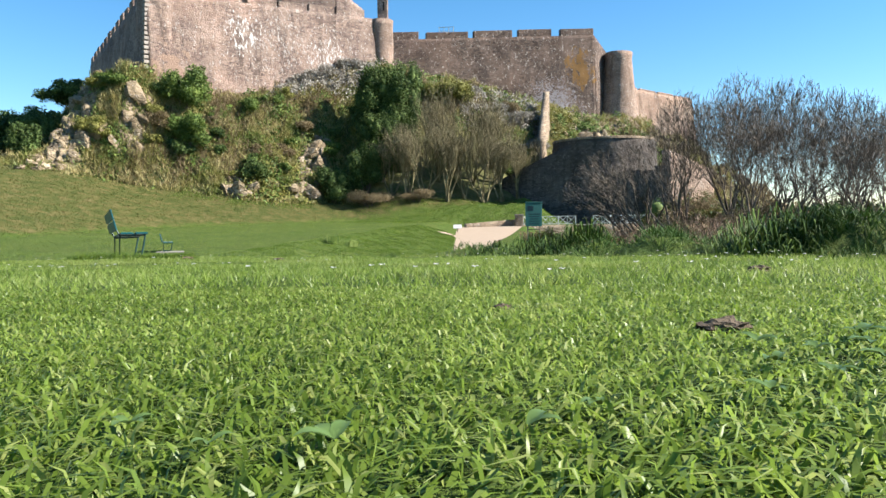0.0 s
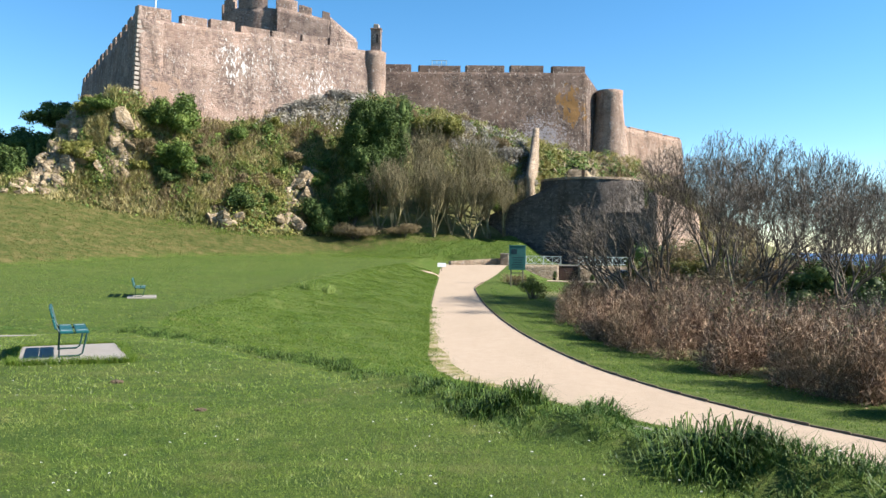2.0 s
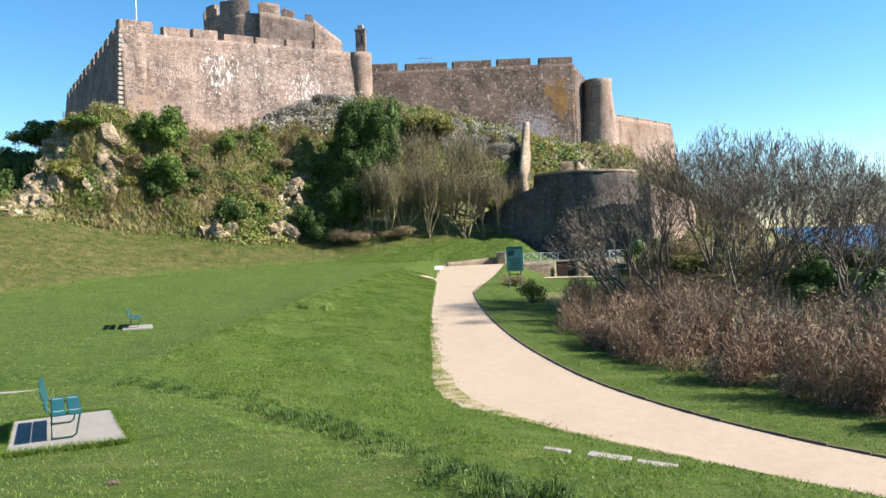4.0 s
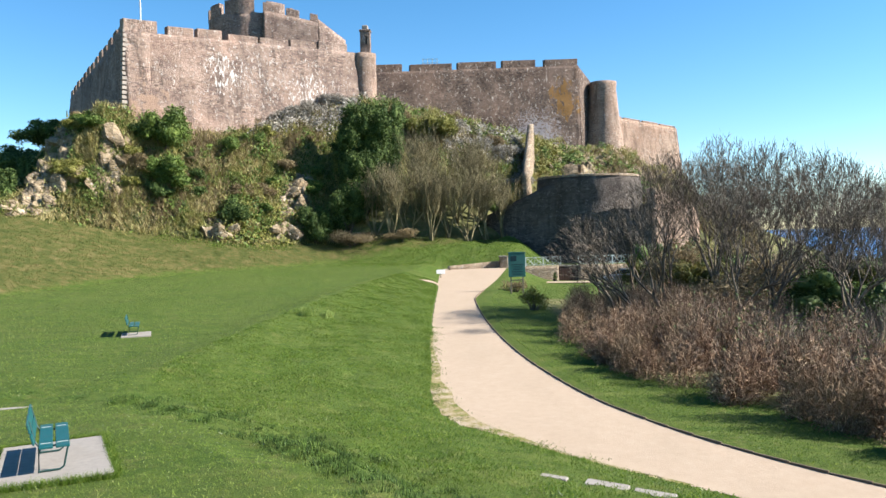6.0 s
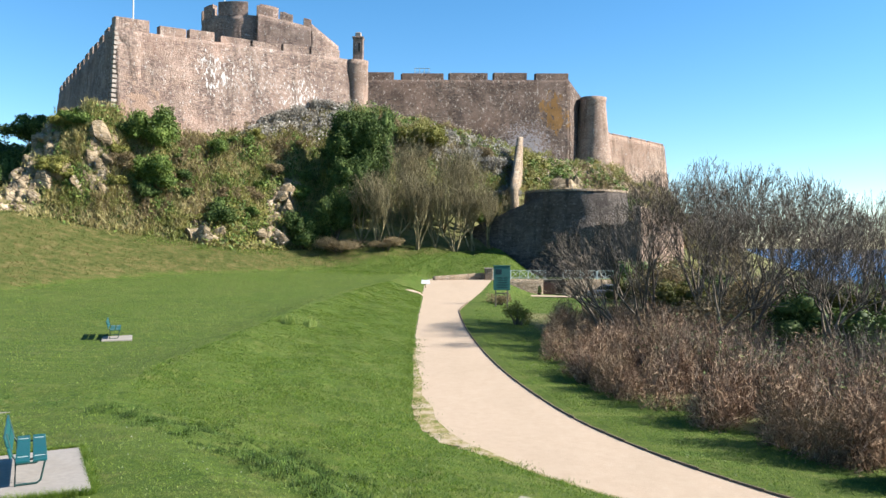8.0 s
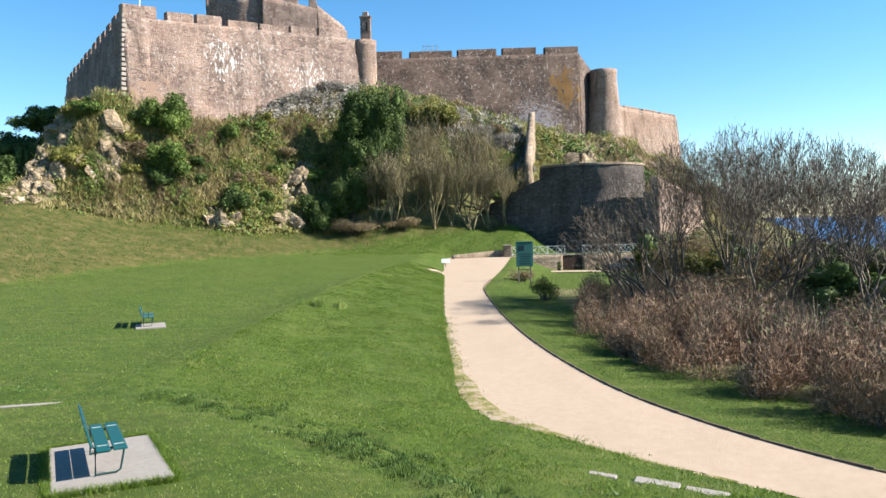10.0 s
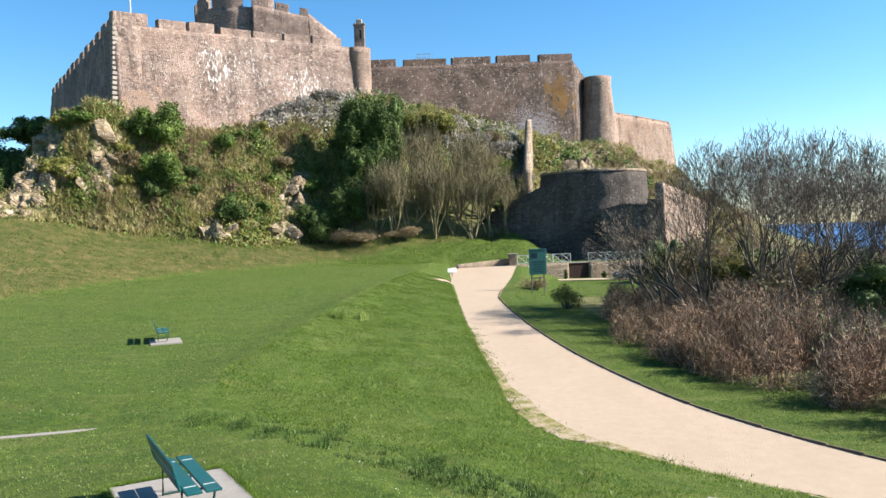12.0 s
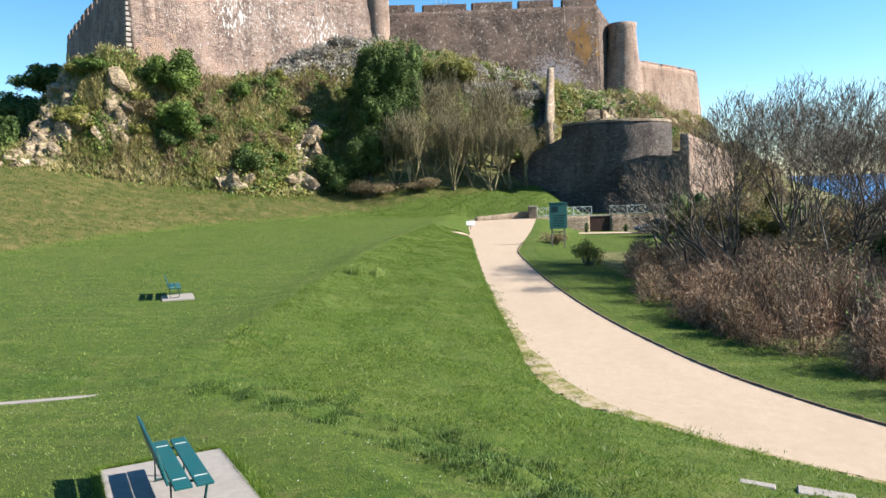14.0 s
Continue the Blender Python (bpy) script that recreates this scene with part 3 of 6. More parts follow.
# ---------------------------------------------------------------- plant builders
def prisms(segs, sides=3):
    """Tapered bars from rows of two places and two radii."""
    S = np.asarray(segs, float)
    p, q, r0, r1 = S[:, :3], S[:, 3:6], S[:, 6], S[:, 7]
    d = q - p
    d /= np.maximum(np.linalg.norm(d, axis=1, keepdims=True), 1e-9)
    ref = np.where(np.abs(d[:, 2:]) < 0.9, np.array([[0.0, 0, 1]]), np.array([[1.0, 0, 0]]))
    a = np.cross(d, ref)
    a /= np.linalg.norm(a, axis=1, keepdims=True)
    b = np.cross(d, a)
    V = np.empty((len(S), 2 * sides, 3))
    for k in range(sides):
        c, s = math.cos(2 * math.pi * k / sides), math.sin(2 * math.pi * k / sides)
        o = a * c + b * s
        V[:, k], V[:, sides + k] = p + o * r0[:, None], q + o * r1[:, None]
    base = (np.arange(len(S)) * 2 * sides)[:, None, None]
    f = np.array([[k, (k + 1) % sides, sides + (k + 1) % sides, sides + k] for k in range(sides)])[None]
    return V.reshape(-1, 3), (base + f).reshape(-1, 4)


def ribbons(segs, rng):
    """Thin flat twigs from the same rows: one narrow strip each, turned at random."""
    S = np.asarray(segs, float)
    p, q = S[:, :3], S[:, 3:6]
    a = np.cross(q - p, rng.normal(0, 1, p.shape))
    a /= np.linalg.norm(a, axis=1, keepdims=True) + 1e-9
    V = np.stack([p - a * S[:, 6:7], p + a * S[:, 6:7], q + a * S[:, 7:8], q - a * S[:, 7:8]], 1)
    return V.reshape(-1, 3), np.arange(4 * len(S)).reshape(-1, 4)


def wisps(segs, rng):
    """Short tapering twigs from the same rows: one pointed sliver each."""
    S = np.asarray(segs, float)
    p, q = S[:, :3], S[:, 3:6]
    a = np.cross(q - p, rng.normal(0, 1, p.shape))
    a /= np.linalg.norm(a, axis=1, keepdims=True) + 1e-9
    V = np.stack([p - a * S[:, 6:7], p + a * S[:, 6:7], q], 1)
    return V.reshape(-1, 3), np.arange(3 * len(S)).reshape(-1, 3)


def grow(rng, height, r0, forks=5, lean=(0.0, 0.0), spread=0.75, twig=0.010, stems=1, upward=0.35, wander=0.16, fine=0.62):
    """Limbs of a bare tree: rows for prisms(), thick ones first, and the fine twigs."""
    limbs, twigs = [], []

    def limb(p, d, length, r, level):
        n = 4 if level < 2 else 3
        pts = [p]
        rr = r
        for i in range(n):
            d = d + rng.normal(0, wander, 3) + np.array([lean[0], lean[1], upward * 0.25])
            d = d / np.linalg.norm(d)
            q = pts[-1] + d * (length / n)
            r2 = max(twig * 0.6, r * (1 - 0.42 * (i + 1) / n))
            (limbs if level < 4 else twigs).append((*pts[-1], *q, rr, r2))
            pts.append(q)
            rr = r2
            if level < forks and (i > 1 or level > 0) and (level < forks - 1 or rng.random() < fine):
                for _ in range((1 if i < n - 1 else 2) + (level == 0)):
                    side_way = rng.normal(0, 1, 3)
                    side_way -= d * (side_way @ d)
                    side_way /= np.linalg.norm(side_way) + 1e-9
                    nd = d * (1 - 0.45 * spread) + side_way * spread + np.array([0, 0, upward])
                    limb(q, nd / np.linalg.norm(nd), length * rng.uniform(0.52, 0.78), max(twig, rr * rng.uniform(0.5, 0.72)), level + 1)

    for _ in range(stems):
        tilt = rng.normal(0, 0.12 if stems == 1 else 0.28, 2)
        limb(np.array([rng.normal(0, 0.12 * (stems > 1)), rng.normal(0, 0.12 * (stems > 1)), -0.25]), np.array([tilt[0] + lean[0], tilt[1] + lean[1], 1.0]), height * 0.36, r0 * rng.uniform(0.75, 1.0), 0)
    return limbs, twigs


def bare_tree(name, label, x, y, seed, height, r0, bark, twigmat, group="", **k):
    rng = np.random.default_rng(seed)
    ob = empty(name, x, y, ground_z(x, y))
    limbs, twigs = grow(rng, height, r0, **k)
    sheet("trunk", *prisms(limbs, 4), bark, ob, True)
    if twigs:
        sheet("crown", *ribbons(twigs, rng), twigmat, ob)
    return tagged(ob, label, "tree", group)


def fan(rng, height, r0, stems, reach, lean=0.0, levels=8):
    """Limbs of a tree whose branches fork and fork again, fanning up to a rounded crown."""
    limbs, twigs = [], []

    def limb(p, d, length, r, level):
        for i in range(3):
            d = d + rng.normal(0, 0.075, 3) + np.array([lean, 0, 0.045])
            d = d / np.linalg.norm(d)
            q = p + d * (length / 3)
            if level > 2 and q[2] > height * (1 - 0.45 * min(1.6, (q[0] ** 2 + q[1] ** 2) / reach ** 2)) * rng.uniform(0.95, 1.03):
                return
            r2 = max(0.0085, r * (0.86 if level < 3 else 0.80))
            (limbs if level < 4 else twigs).append((*p, *q, r, r2))
            p, r = q, r2
            if 2 <= level < levels and i < 2 and rng.random() < 0.42:
                sprout(p, d, length * 0.62, r * 0.6, level + 2, 0.75)
        if level < levels:
            for _ in range(2 + (rng.random() < 0.28)):
                sprout(p, d, length * rng.uniform(0.72, 0.94), r * 0.86, level + 1, rng.uniform(0.26, 0.60))

    def sprout(p, d, length, r, level, spread):
        way = rng.normal(0, 1, 3)
        way -= d * (way @ d)
        d = d + way * (spread / (np.linalg.norm(way) + 1e-9)) + np.array([0, 0, 0.10])
        limb(p, d / np.linalg.norm(d), length, max(0.0085, r), level)

    for _ in range(stems):
        tilt = rng.normal(0, 0.10 if stems == 1 else 0.22, 2)
        limb(np.array([rng.normal(0, 0.15), rng.normal(0, 0.15), -0.25]), np.array([tilt[0] + lean, tilt[1], 1.0]), height * 0.215, r0 * rng.uniform(0.75, 1.0), 0)
    return limbs, twigs


def fan_tree(name, label, x, y, seed, height, r0, stems, reach, lean, group):
    rng = np.random.default_rng(seed)
    ob = empty(name, x, y, ground_z(x, y))
    limbs, twigs = fan(rng, height, r0, stems, reach, lean, 8 if 13.5 < x < 20 and y < 52 else 7 if x > 13.5 and y < 54 else 6)
    sheet("trunk", *prisms(limbs, 4), M_BARK, ob, True)
    sheet("crown", *ribbons(twigs, rng), M_TWIG, ob)
    return tagged(ob, label, "tree", group)


def leaf_quads(rng, places, outward, size, flat=0.5):
    """Small pointed leaves at places, turned at random about a way."""
    n = len(places)
    w = outward * flat + rng.normal(0, 0.6, (n, 3))
    w /= np.linalg.norm(w, axis=1, keepdims=True) + 1e-9
    a = np.cross(w, rng.normal(0, 1, (n, 3)))
    a /= np.linalg.norm(a, axis=1, keepdims=True) + 1e-9
    b = np.cross(w, a)
    s = (size * rng.uniform(0.6, 1.3, n))[:, None]
    V = np.stack([places - a * s * 0.55 - b * s * 0.42, places - a * s * 0.55 + b * s * 0.42, places + a * s * 0.75], 1)
    return V.reshape(-1, 3), np.arange(3 * n).reshape(n, 3)


def clump_places(rng, clumps, n):
    """Places through the outer layers of uneven clumps (centre and half-widths), and the ways out."""
    C = np.array(clumps, float)
    vol = (C[:, 3] * C[:, 4] * C[:, 5]) ** 0.67
    pick = rng.choice(len(C), n, p=vol / vol.sum())
    d = rng.normal(0, 1, (n, 3))
    d /= np.linalg.norm(d, axis=1, keepdims=True)
    lump = 1 + 0.22 * np.sin(d[:, 0] * 5 + pick) * np.sin(d[:, 1] * 6 + 2 * pick) + 0.15 * np.sin(d[:, 2] * 9 + pick)
    r = lump * (1 - 0.45 * rng.random(n) ** 2.2)
    return C[pick, :3] + d * C[pick, 3:] * r[:, None], d


def ball(sub=2):
    bm = bmesh.new()
    bmesh.ops.create_icosphere(bm, subdivisions=sub, radius=1)
    V, F = np.array([v.co[:] for v in bm.verts]), np.array([[v.index for v in f.verts] for f in bm.faces])
    bm.free()
    return V, F


BALL_V, BALL_F = ball()


def cores(clumps, share=0.62):
    """The close, dark inside of a bush: one knobbly lump in each clump."""
    V, F = [], []
    for k, c in enumerate(clumps):
        lump = share * (1 + 0.16 * np.sin(BALL_V[:, :1] * 7 + k) * np.sin(BALL_V[:, 1:2] * 6 + 2 * k) + 0.12 * np.sin(BALL_V[:, 2:] * 9 + k))
        V.append(np.array(c[:3]) + BALL_V * np.array(c[3:]) * lump)
        F.append(BALL_F + k * len(BALL_V))
    return np.concatenate(V), np.concatenate(F)


def shrub(name, label, x, y, seed, width, height, material, leaves=2500, size=0.3, lumps=9, z=None, depth=None, group="", category="bush", twigmat=None, core=True):
    """A bush: bent stems in the middle and many small leaves in uneven clumps."""
    rng = np.random.default_rng(seed)
    ob = empty(name, x, y, ground_z(x, y) if z is None else z)
    depth = depth or width * 0.8
    leaves, size = int(leaves * 2.3), size * 0.56
    clumps = []
    for _ in range(lumps):
        u, v, h = rng.uniform(-0.32, 0.32), rng.uniform(-0.32, 0.32), rng.uniform(0.22, 0.72)
        few = (9 / max(9, lumps)) ** 0.3
        k = rng.uniform(0.16, 0.30) * (1.2 - 0.5 * h) * few
        clumps.append((u * width, v * depth, h * height, k * width, k * depth, rng.uniform(0.16, 0.28) * few * height))
    P, d = clump_places(rng, clumps, leaves)
    stems = [(rng.normal(0, 0.1) * width * 0.3, rng.normal(0, 0.1) * depth * 0.3, -0.3, c[0], c[1], c[2], 0.05, 0.015) for c in clumps]
    sheet("stems", *prisms(stems, 4), twigmat or M_BARK, ob)
    if core and material not in (M_BLOSSOM, M_BRACKEN):
        sheet("inner_foliage", *cores(clumps), material, ob)
    sheet("foliage", *leaf_quads(rng, P, d, size), material, ob)
    return tagged(ob, label, category, group)


def blades(rng, x, y, z, height, width, lean=0.35):
    """Bent grass blades standing at places."""
    n = len(x)
    a, l = rng.uniform(0, 2 * math.pi, n), rng.uniform(0.1, 1.0, n) * lean * height
    h = height * rng.uniform(0.55, 1.25, n)
    w = width * rng.uniform(0.7, 1.3, n) / 2
    t = rng.uniform(0, 2 * math.pi, n)
    ax, ay, lx, ly = np.cos(a) * w, np.sin(a) * w, np.cos(t) * l, np.sin(t) * l
    V = np.empty((n, 6, 3))
    for k, (f, g, u) in enumerate(((0.0, 1.0, -0.02), (0.35, 0.85, 0.62), (1.0, 0.12, 1.0))):
        V[:, 2 * k] = np.stack([x + lx * f - ax * g, y + ly * f - ay * g, z + h * u - (0.3 * l if k == 2 else 0)], -1)
        V[:, 2 * k + 1] = np.stack([x + lx * f + ax * g, y + ly * f + ay * g, z + h * u - (0.3 * l if k == 2 else 0)], -1)
    f = np.array([[0, 1, 3, 2], [2, 3, 5, 4]])[None] + (np.arange(n) * 6)[:, None, None]
    return V.reshape(-1, 3), f.reshape(-1, 4)


def spears(rng, x, y, z, height, width, lean=0.8):
    """Simple pointed blades, one face each, for grass seen from afar."""
    n = len(x)
    a, t = rng.uniform(0, 2 * math.pi, n), rng.uniform(0, 2 * math.pi, n)
    h = height * rng.uniform(0.5, 1.25, n)
    l, w = rng.uniform(0.1, 1.0, n) * lean * h, width * rng.uniform(0.6, 1.3, n) / 2
    V = np.stack([np.stack([x - np.cos(a) * w, y - np.sin(a) * w, z - 0.01 * np.ones(n)], -1), np.stack([x + np.cos(a) * w, y + np.sin(a) * w, z - 0.01 * np.ones(n)], -1),
                  np.stack([x + np.cos(t) * l, y + np.sin(t) * l, z + h], -1)], 1)
    return V.reshape(-1, 3), np.arange(3 * n).reshape(n, 3)


# ---------------------------------------------------------------- castle builders
def rampart(name, label, a, b, z0, za, zb, thick, batter, material, nu=60, nv=24, rough=0.10, seed=0):
    """A thick wall from a to b, its outer face (right of the course) battered and uneven."""
    ax, ay, bx, by = *a, *b
    L = math.hypot(bx - ax, by - ay)
    ox, oy = (by - ay) / L, -(bx - ax) / L
    u = np.linspace(0, 1, nu)[:, None]
    v = np.linspace(0, 1, nv)[None, :]
    top = za + (zb - za) * u
    z = z0 + (top - z0) * v
    out = batter * (1 - v) + rough * wavy(u * L * 1.7, z * 1.9, seed) * (v < 1) * np.ones_like(u)
    X, Y = ax + (bx - ax) * u + ox * out, ay + (by - ay) * u + oy * out
    F = np.stack([X, Y, z + 0 * X], -1)
    back = np.stack([ax + (bx - ax) * u - ox * thick + 0 * v, ay + (by - ay) * u - oy * thick + 0 * v, z + 0 * X], -1)
    V = np.concatenate([F.reshape(-1, 3), back.reshape(-1, 3)])
    i = np.arange(nu * nv).reshape(nu, nv)
    j = i + nu * nv
    q = lambda p0, p1, p2, p3: np.stack([p0, p1, p2, p3], -1).reshape(-1, 4)
    faces = np.concatenate([q(i[:-1, :-1], i[1:, :-1], i[1:, 1:], i[:-1, 1:]), q(j[1:, :-1], j[:-1, :-1], j[:-1, 1:], j[1:, 1:]), q(i[:-1, -1], i[1:, -1], j[1:, -1], j[:-1, -1]),
                            q(i[0, :-1], i[0, 1:], j[0, 1:], j[0, :-1]), q(i[-1, 1:], i[-1, :-1], j[-1, :-1], j[-1, 1:])])
    ob = sheet(name, V, faces, material)
    return tagged(ob, label, "castle wall", kind="structure")


def merlons(parent, a, b, za, zb, spans, high, thick, material, inset=0.05):
    """Blocks of parapet on a wall's head; spans are parts of its length."""
    L = math.hypot(b[0] - a[0], b[1] - a[1])
    t = math.atan2(b[1] - a[1], b[0] - a[0])
    for u0, u1, dz in spans:
        m = Matrix.Translation((a[0] + (b[0] - a[0]) * u0, a[1] + (b[1] - a[1]) * u0, za + (zb - za) * u0 - 0.15)) @ Matrix.Rotation(t, 4, "Z")
        w = (u1 - u0) * L
        bm = boxed(w / 2, thick / 2 + inset, (high + dz + 0.15) / 2, w, thick, high + dz + 0.15, m, 0.06)
        shear = (zb - za) * (u1 - u0)
        inv = m.inverted()
        for vert in bm.verts:
            vert.co.z += shear * (inv @ vert.co).x / max(w, 0.1)
        part("merlon", bm, material, parent)


def round_tower(name, label, cx, cy, r0, r1, z0, z1, material, seg=44, rows=22, rough=0.07, lip=0.0, seed=3):
    """A round battered tower with an uneven face and a closed head."""
    a = np.linspace(0, 2 * math.pi, seg, endpoint=False)[None, :]
    v = np.linspace(0, 1, rows)[:, None]
    z = z0 + (z1 - z0) * v
    R = r1 + (r0 - r1) * (1 - v) ** 1.6 + rough * wavy(a * r1 * 1.6, z * 1.7, seed) + lip * (v > 0.965)
    V = np.stack([cx + R * np.cos(a), cy + R * np.sin(a), z + 0 * R], -1).reshape(-1, 3)
    i = np.arange(seg * rows).reshape(rows, seg)
    k = np.roll(i, -1, axis=1)
    faces = [np.stack([i[:-1], k[:-1], k[1:], i[1:]], -1).reshape(-1, 4)]
    n = len(V)
    V = np.concatenate([V, [[cx, cy, z1 + 0.05]]])
    top, nxt = i[-1], k[-1]
    faces.append(np.stack([top[::2], nxt[::2], np.roll(top, -2)[::2], np.full(seg // 2, n)], -1))
    ob = sheet(name, V, np.concatenate(faces), material)
    return tagged(ob, label, "castle tower", kind="structure")


def ring_merlons(parent, cx, cy, r, z, spans, high, thick, material):
    """Curved blocks of parapet round a tower; spans in degrees."""
    for d0, d1, dz in spans:
        bm = bmesh.new()
        n = max(2, int((d1 - d0) / 6) + 1)
        rings = []
        for k in range(n):
            t = radians(d0 + (d1 - d0) * k / (n - 1))
            c, s = math.cos(t), math.sin(t)
            rings.append([bm.verts.new((cx + c * q, cy + s * q, h)) for q, h in ((r, z - 0.1), (r, z + high + dz), (r - thick, z + high + dz), (r - thick, z - 0.1))])
        for p, q in zip(rings, rings[1:]):
            for k in range(4):
                bm.faces.new((p[k], q[k], q[(k + 1) % 4], p[(k + 1) % 4]))
        bm.faces.new(rings[0]), bm.faces.new(rings[-1][::-1])
        bmesh.ops.recalc_face_normals(bm, faces=bm.faces)
        part("merlon", bm, material, parent)


# ---------------------------------------------------------------- castle
KA, KB, KL = (-38.9, 91.1), (-13.6, 116.9), (-66.0, 131.0)
keep = rampart("wall_keep", "sunlit battered granite rampart streaked with white", KA, KB, 11.0, 28.6, 31.3, 3.0, 1.7, M_KEEP, 90, 34, 0.09)
merlons(keep, KA, KB, 28.6, 31.3, [(0.0, 0.117, 1.15), (0.153, 0.25, 0.75), (0.262, 0.358, 0.85), (0.382, 0.505, 0.55), (0.513, 0.64, 0.5), (0.65, 0.772, 0.65), (0.782, 0.925, 0.85)], 0.35, 0.9, M_KEEP)
flank = rampart("wall_flank", "shaded side rampart with a crenellated head", KL, KA, 8.0, 28.4, 28.6, 3.0, 1.7, M_KEEP, 60, 20, 0.09, 2)
merlons(flank, KL, KA, 28.4, 28.6, [(k / 13 + 0.008, k / 13 + 0.055, 0.1 * (k % 3)) for k in range(13)], 1.1, 0.9, M_KEEP)
merlons(flank, KL, KA, 28.4, 28.6, [(0.965, 1.0, 0.4)], 1.1, 0.9, M_KEEP)
# pale corner stones, long and short by turns
for k in range(24):
    z = 15.6 + k * 0.58
    out = 1.7 * (1 - (z - 11.0) / 17.6)
    long = 1.15 if k % 2 else 0.6
    m = Matrix.Translation((KA[0] + 0.055 * out, KA[1] - 1.19 * out, z)) @ Matrix.Rotation(math.atan2(25.8, 25.3), 4, "Z")
    part("quoin", boxed(long / 2 - 0.02, 0.30, 0.27, long, 0.62, 0.42, m, 0.04), M_QUOIN, keep)
CA, CB = (-13.4, 124.6), (22.25, 136.0)
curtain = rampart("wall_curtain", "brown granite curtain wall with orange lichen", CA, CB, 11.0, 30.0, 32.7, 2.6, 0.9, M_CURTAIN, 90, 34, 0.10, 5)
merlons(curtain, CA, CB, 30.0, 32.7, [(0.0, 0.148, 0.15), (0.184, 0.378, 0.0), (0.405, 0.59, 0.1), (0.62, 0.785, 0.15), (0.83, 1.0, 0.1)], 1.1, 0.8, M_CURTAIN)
turret = round_tower("tower_turret", "slim round stair turret of pale granite", -13.4, 117.6, 2.15, 1.85, 12.0, 31.2, M_TOWER, lip=0.08)
bell = empty("turret_chimney", -13.05, 117.6, 31.2)
part("shaft", boxed(0, 0, 1.75, 1.55, 1.3, 3.5, None, 0.08), M_KEEP, bell)
part("cap", boxed(0, 0, 3.6, 1.75, 1.5, 0.3, None, 0.06), M_KEEP, bell)
bm = boxed(0, 0, 4.1, 0.9, 0.8, 0.75, None, 0.12)
part("finial", bm, M_QUOIN, bell)
part("slit", boxed(0.2, -0.66, 2.1, 0.28, 0.06, 1.3), M_CONE, bell, "dark narrow opening")
tagged(bell, "square stone chimney on a round castle turret", "chimney")
tower = round_tower("tower_corner", "round granite corner tower with a flared foot", 27.4, 140.2, 4.3, 2.4, 15.0, 30.3, M_TOWER, lip=0.06, seed=6)
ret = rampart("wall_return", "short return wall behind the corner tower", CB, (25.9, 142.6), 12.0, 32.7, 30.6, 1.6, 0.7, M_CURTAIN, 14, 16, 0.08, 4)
OA, OB = (27.6, 141.5), (43.0, 148.6)
outer = rampart("wall_outer", "low pinkish granite outer wall", OA, OB, 5.0, 24.6, 22.8, 1.4, 2.2, M_PINK, 36, 22, 0.08, 8)
merlons(outer, OA, OB, 24.6, 22.8, [(0.02, 0.25, 0.0), (0.28, 0.5, 0.0), (0.53, 0.74, 0.05), (0.77, 0.99, 0.0)], 0.35, 0.6, M_PINK)
outer_side = rampart("wall_outer_side", "end of the low outer granite wall", OB, (45.0, 157.0), 3.0, 22.8, 21.8, 1.4, 2.2, M_PINK, 14, 18, 0.08, 9)
# the great drum behind the rampart
drum = round_tower("tower_keep", "great round castle keep with deep crenels", -35.2, 137.0, 8.6, 7.9, 26.0, 41.8, M_KEEP, 60, 20, seed=9)
ring_merlons(drum, -35.2, 137.0, 7.95, 41.8, [(-172, -150, 0.0), (-143, -122, 0.3), (-113, -75, 0.5), (-60, -35, 0.4), (-24, 0, 0.2), (10, 60, 0.0), (75, 130, 0.0), (140, 178, 0.0)], 1.7, 1.0, M_KEEP)
WA, WB = (-31.6, 129.0), (-22.8, 131.5)
wing = rampart("wall_keep_wing", "upper wall running down from the keep", WA, WB, 26.0, 42.0, 40.4, 2.0, 0.4, M_KEEP, 30, 16, 0.08, 3)
merlons(wing, WA, WB, 42.0, 40.4, [(0.0, 0.30, 0.2), (0.42, 0.66, 0.1), (0.86, 1.0, 0.1)], 1.2, 0.9, M_KEEP)
wing2 = rampart("wall_keep_end", "lower end of the keep's upper wall", WB, (-18.7, 135.5), 26.0, 41.0, 38.2, 2.0, 0.4, M_KEEP, 20, 16, 0.08, 3)


def flagpole(x, y, z, high):
    ob = empty("flagpole", x, y, z)
    part("pole", rod(bmesh.new(), [(0, 0, -0.4), (0, 0, high * 0.5), (0, 0, high)], 0.09, 8), M_WHITE, ob)
    part("finial", bmesh_ball(0, 0, high + 0.1, 0.16), M_WHITE, ob)
    part("cleat", boxed(0.12, 0, 1.2, 0.08, 0.05, 0.25, None, 0.01), M_IRON, ob)
    return tagged(ob, "tall white flagpole standing on the castle rampart", "flagpole", "castle flagpoles")


def bmesh_ball(x, y, z, r, sub=1):
    bm = bmesh.new()
    bmesh.ops.create_icosphere(bm, subdivisions=sub, radius=r, matrix=Matrix.Translation((x, y, z)))
    return bm


flagpole(-37.9, 93.9, 28.4, 11.0)
flagpole(-38.6, 134.4, 41.8, 9.0)

viewer = empty("rooftop_railing", -3.6, 128.6, 30.9)
for dx in (-1.2, -0.4, 0.4, 1.2):
    part("post", rod(bmesh.new(), [(dx, 0, 0), (dx, 0, 2.0)], 0.05, 5), M_RAIL, viewer)
for h in (1.3, 1.95):
    part("rail", rod(bmesh.new(), [(-1.3, 0, h), (1.3, 0, h)], 0.05, 5), M_RAIL, viewer)
tagged(viewer, "small metal railing on the castle wall head", "railing")

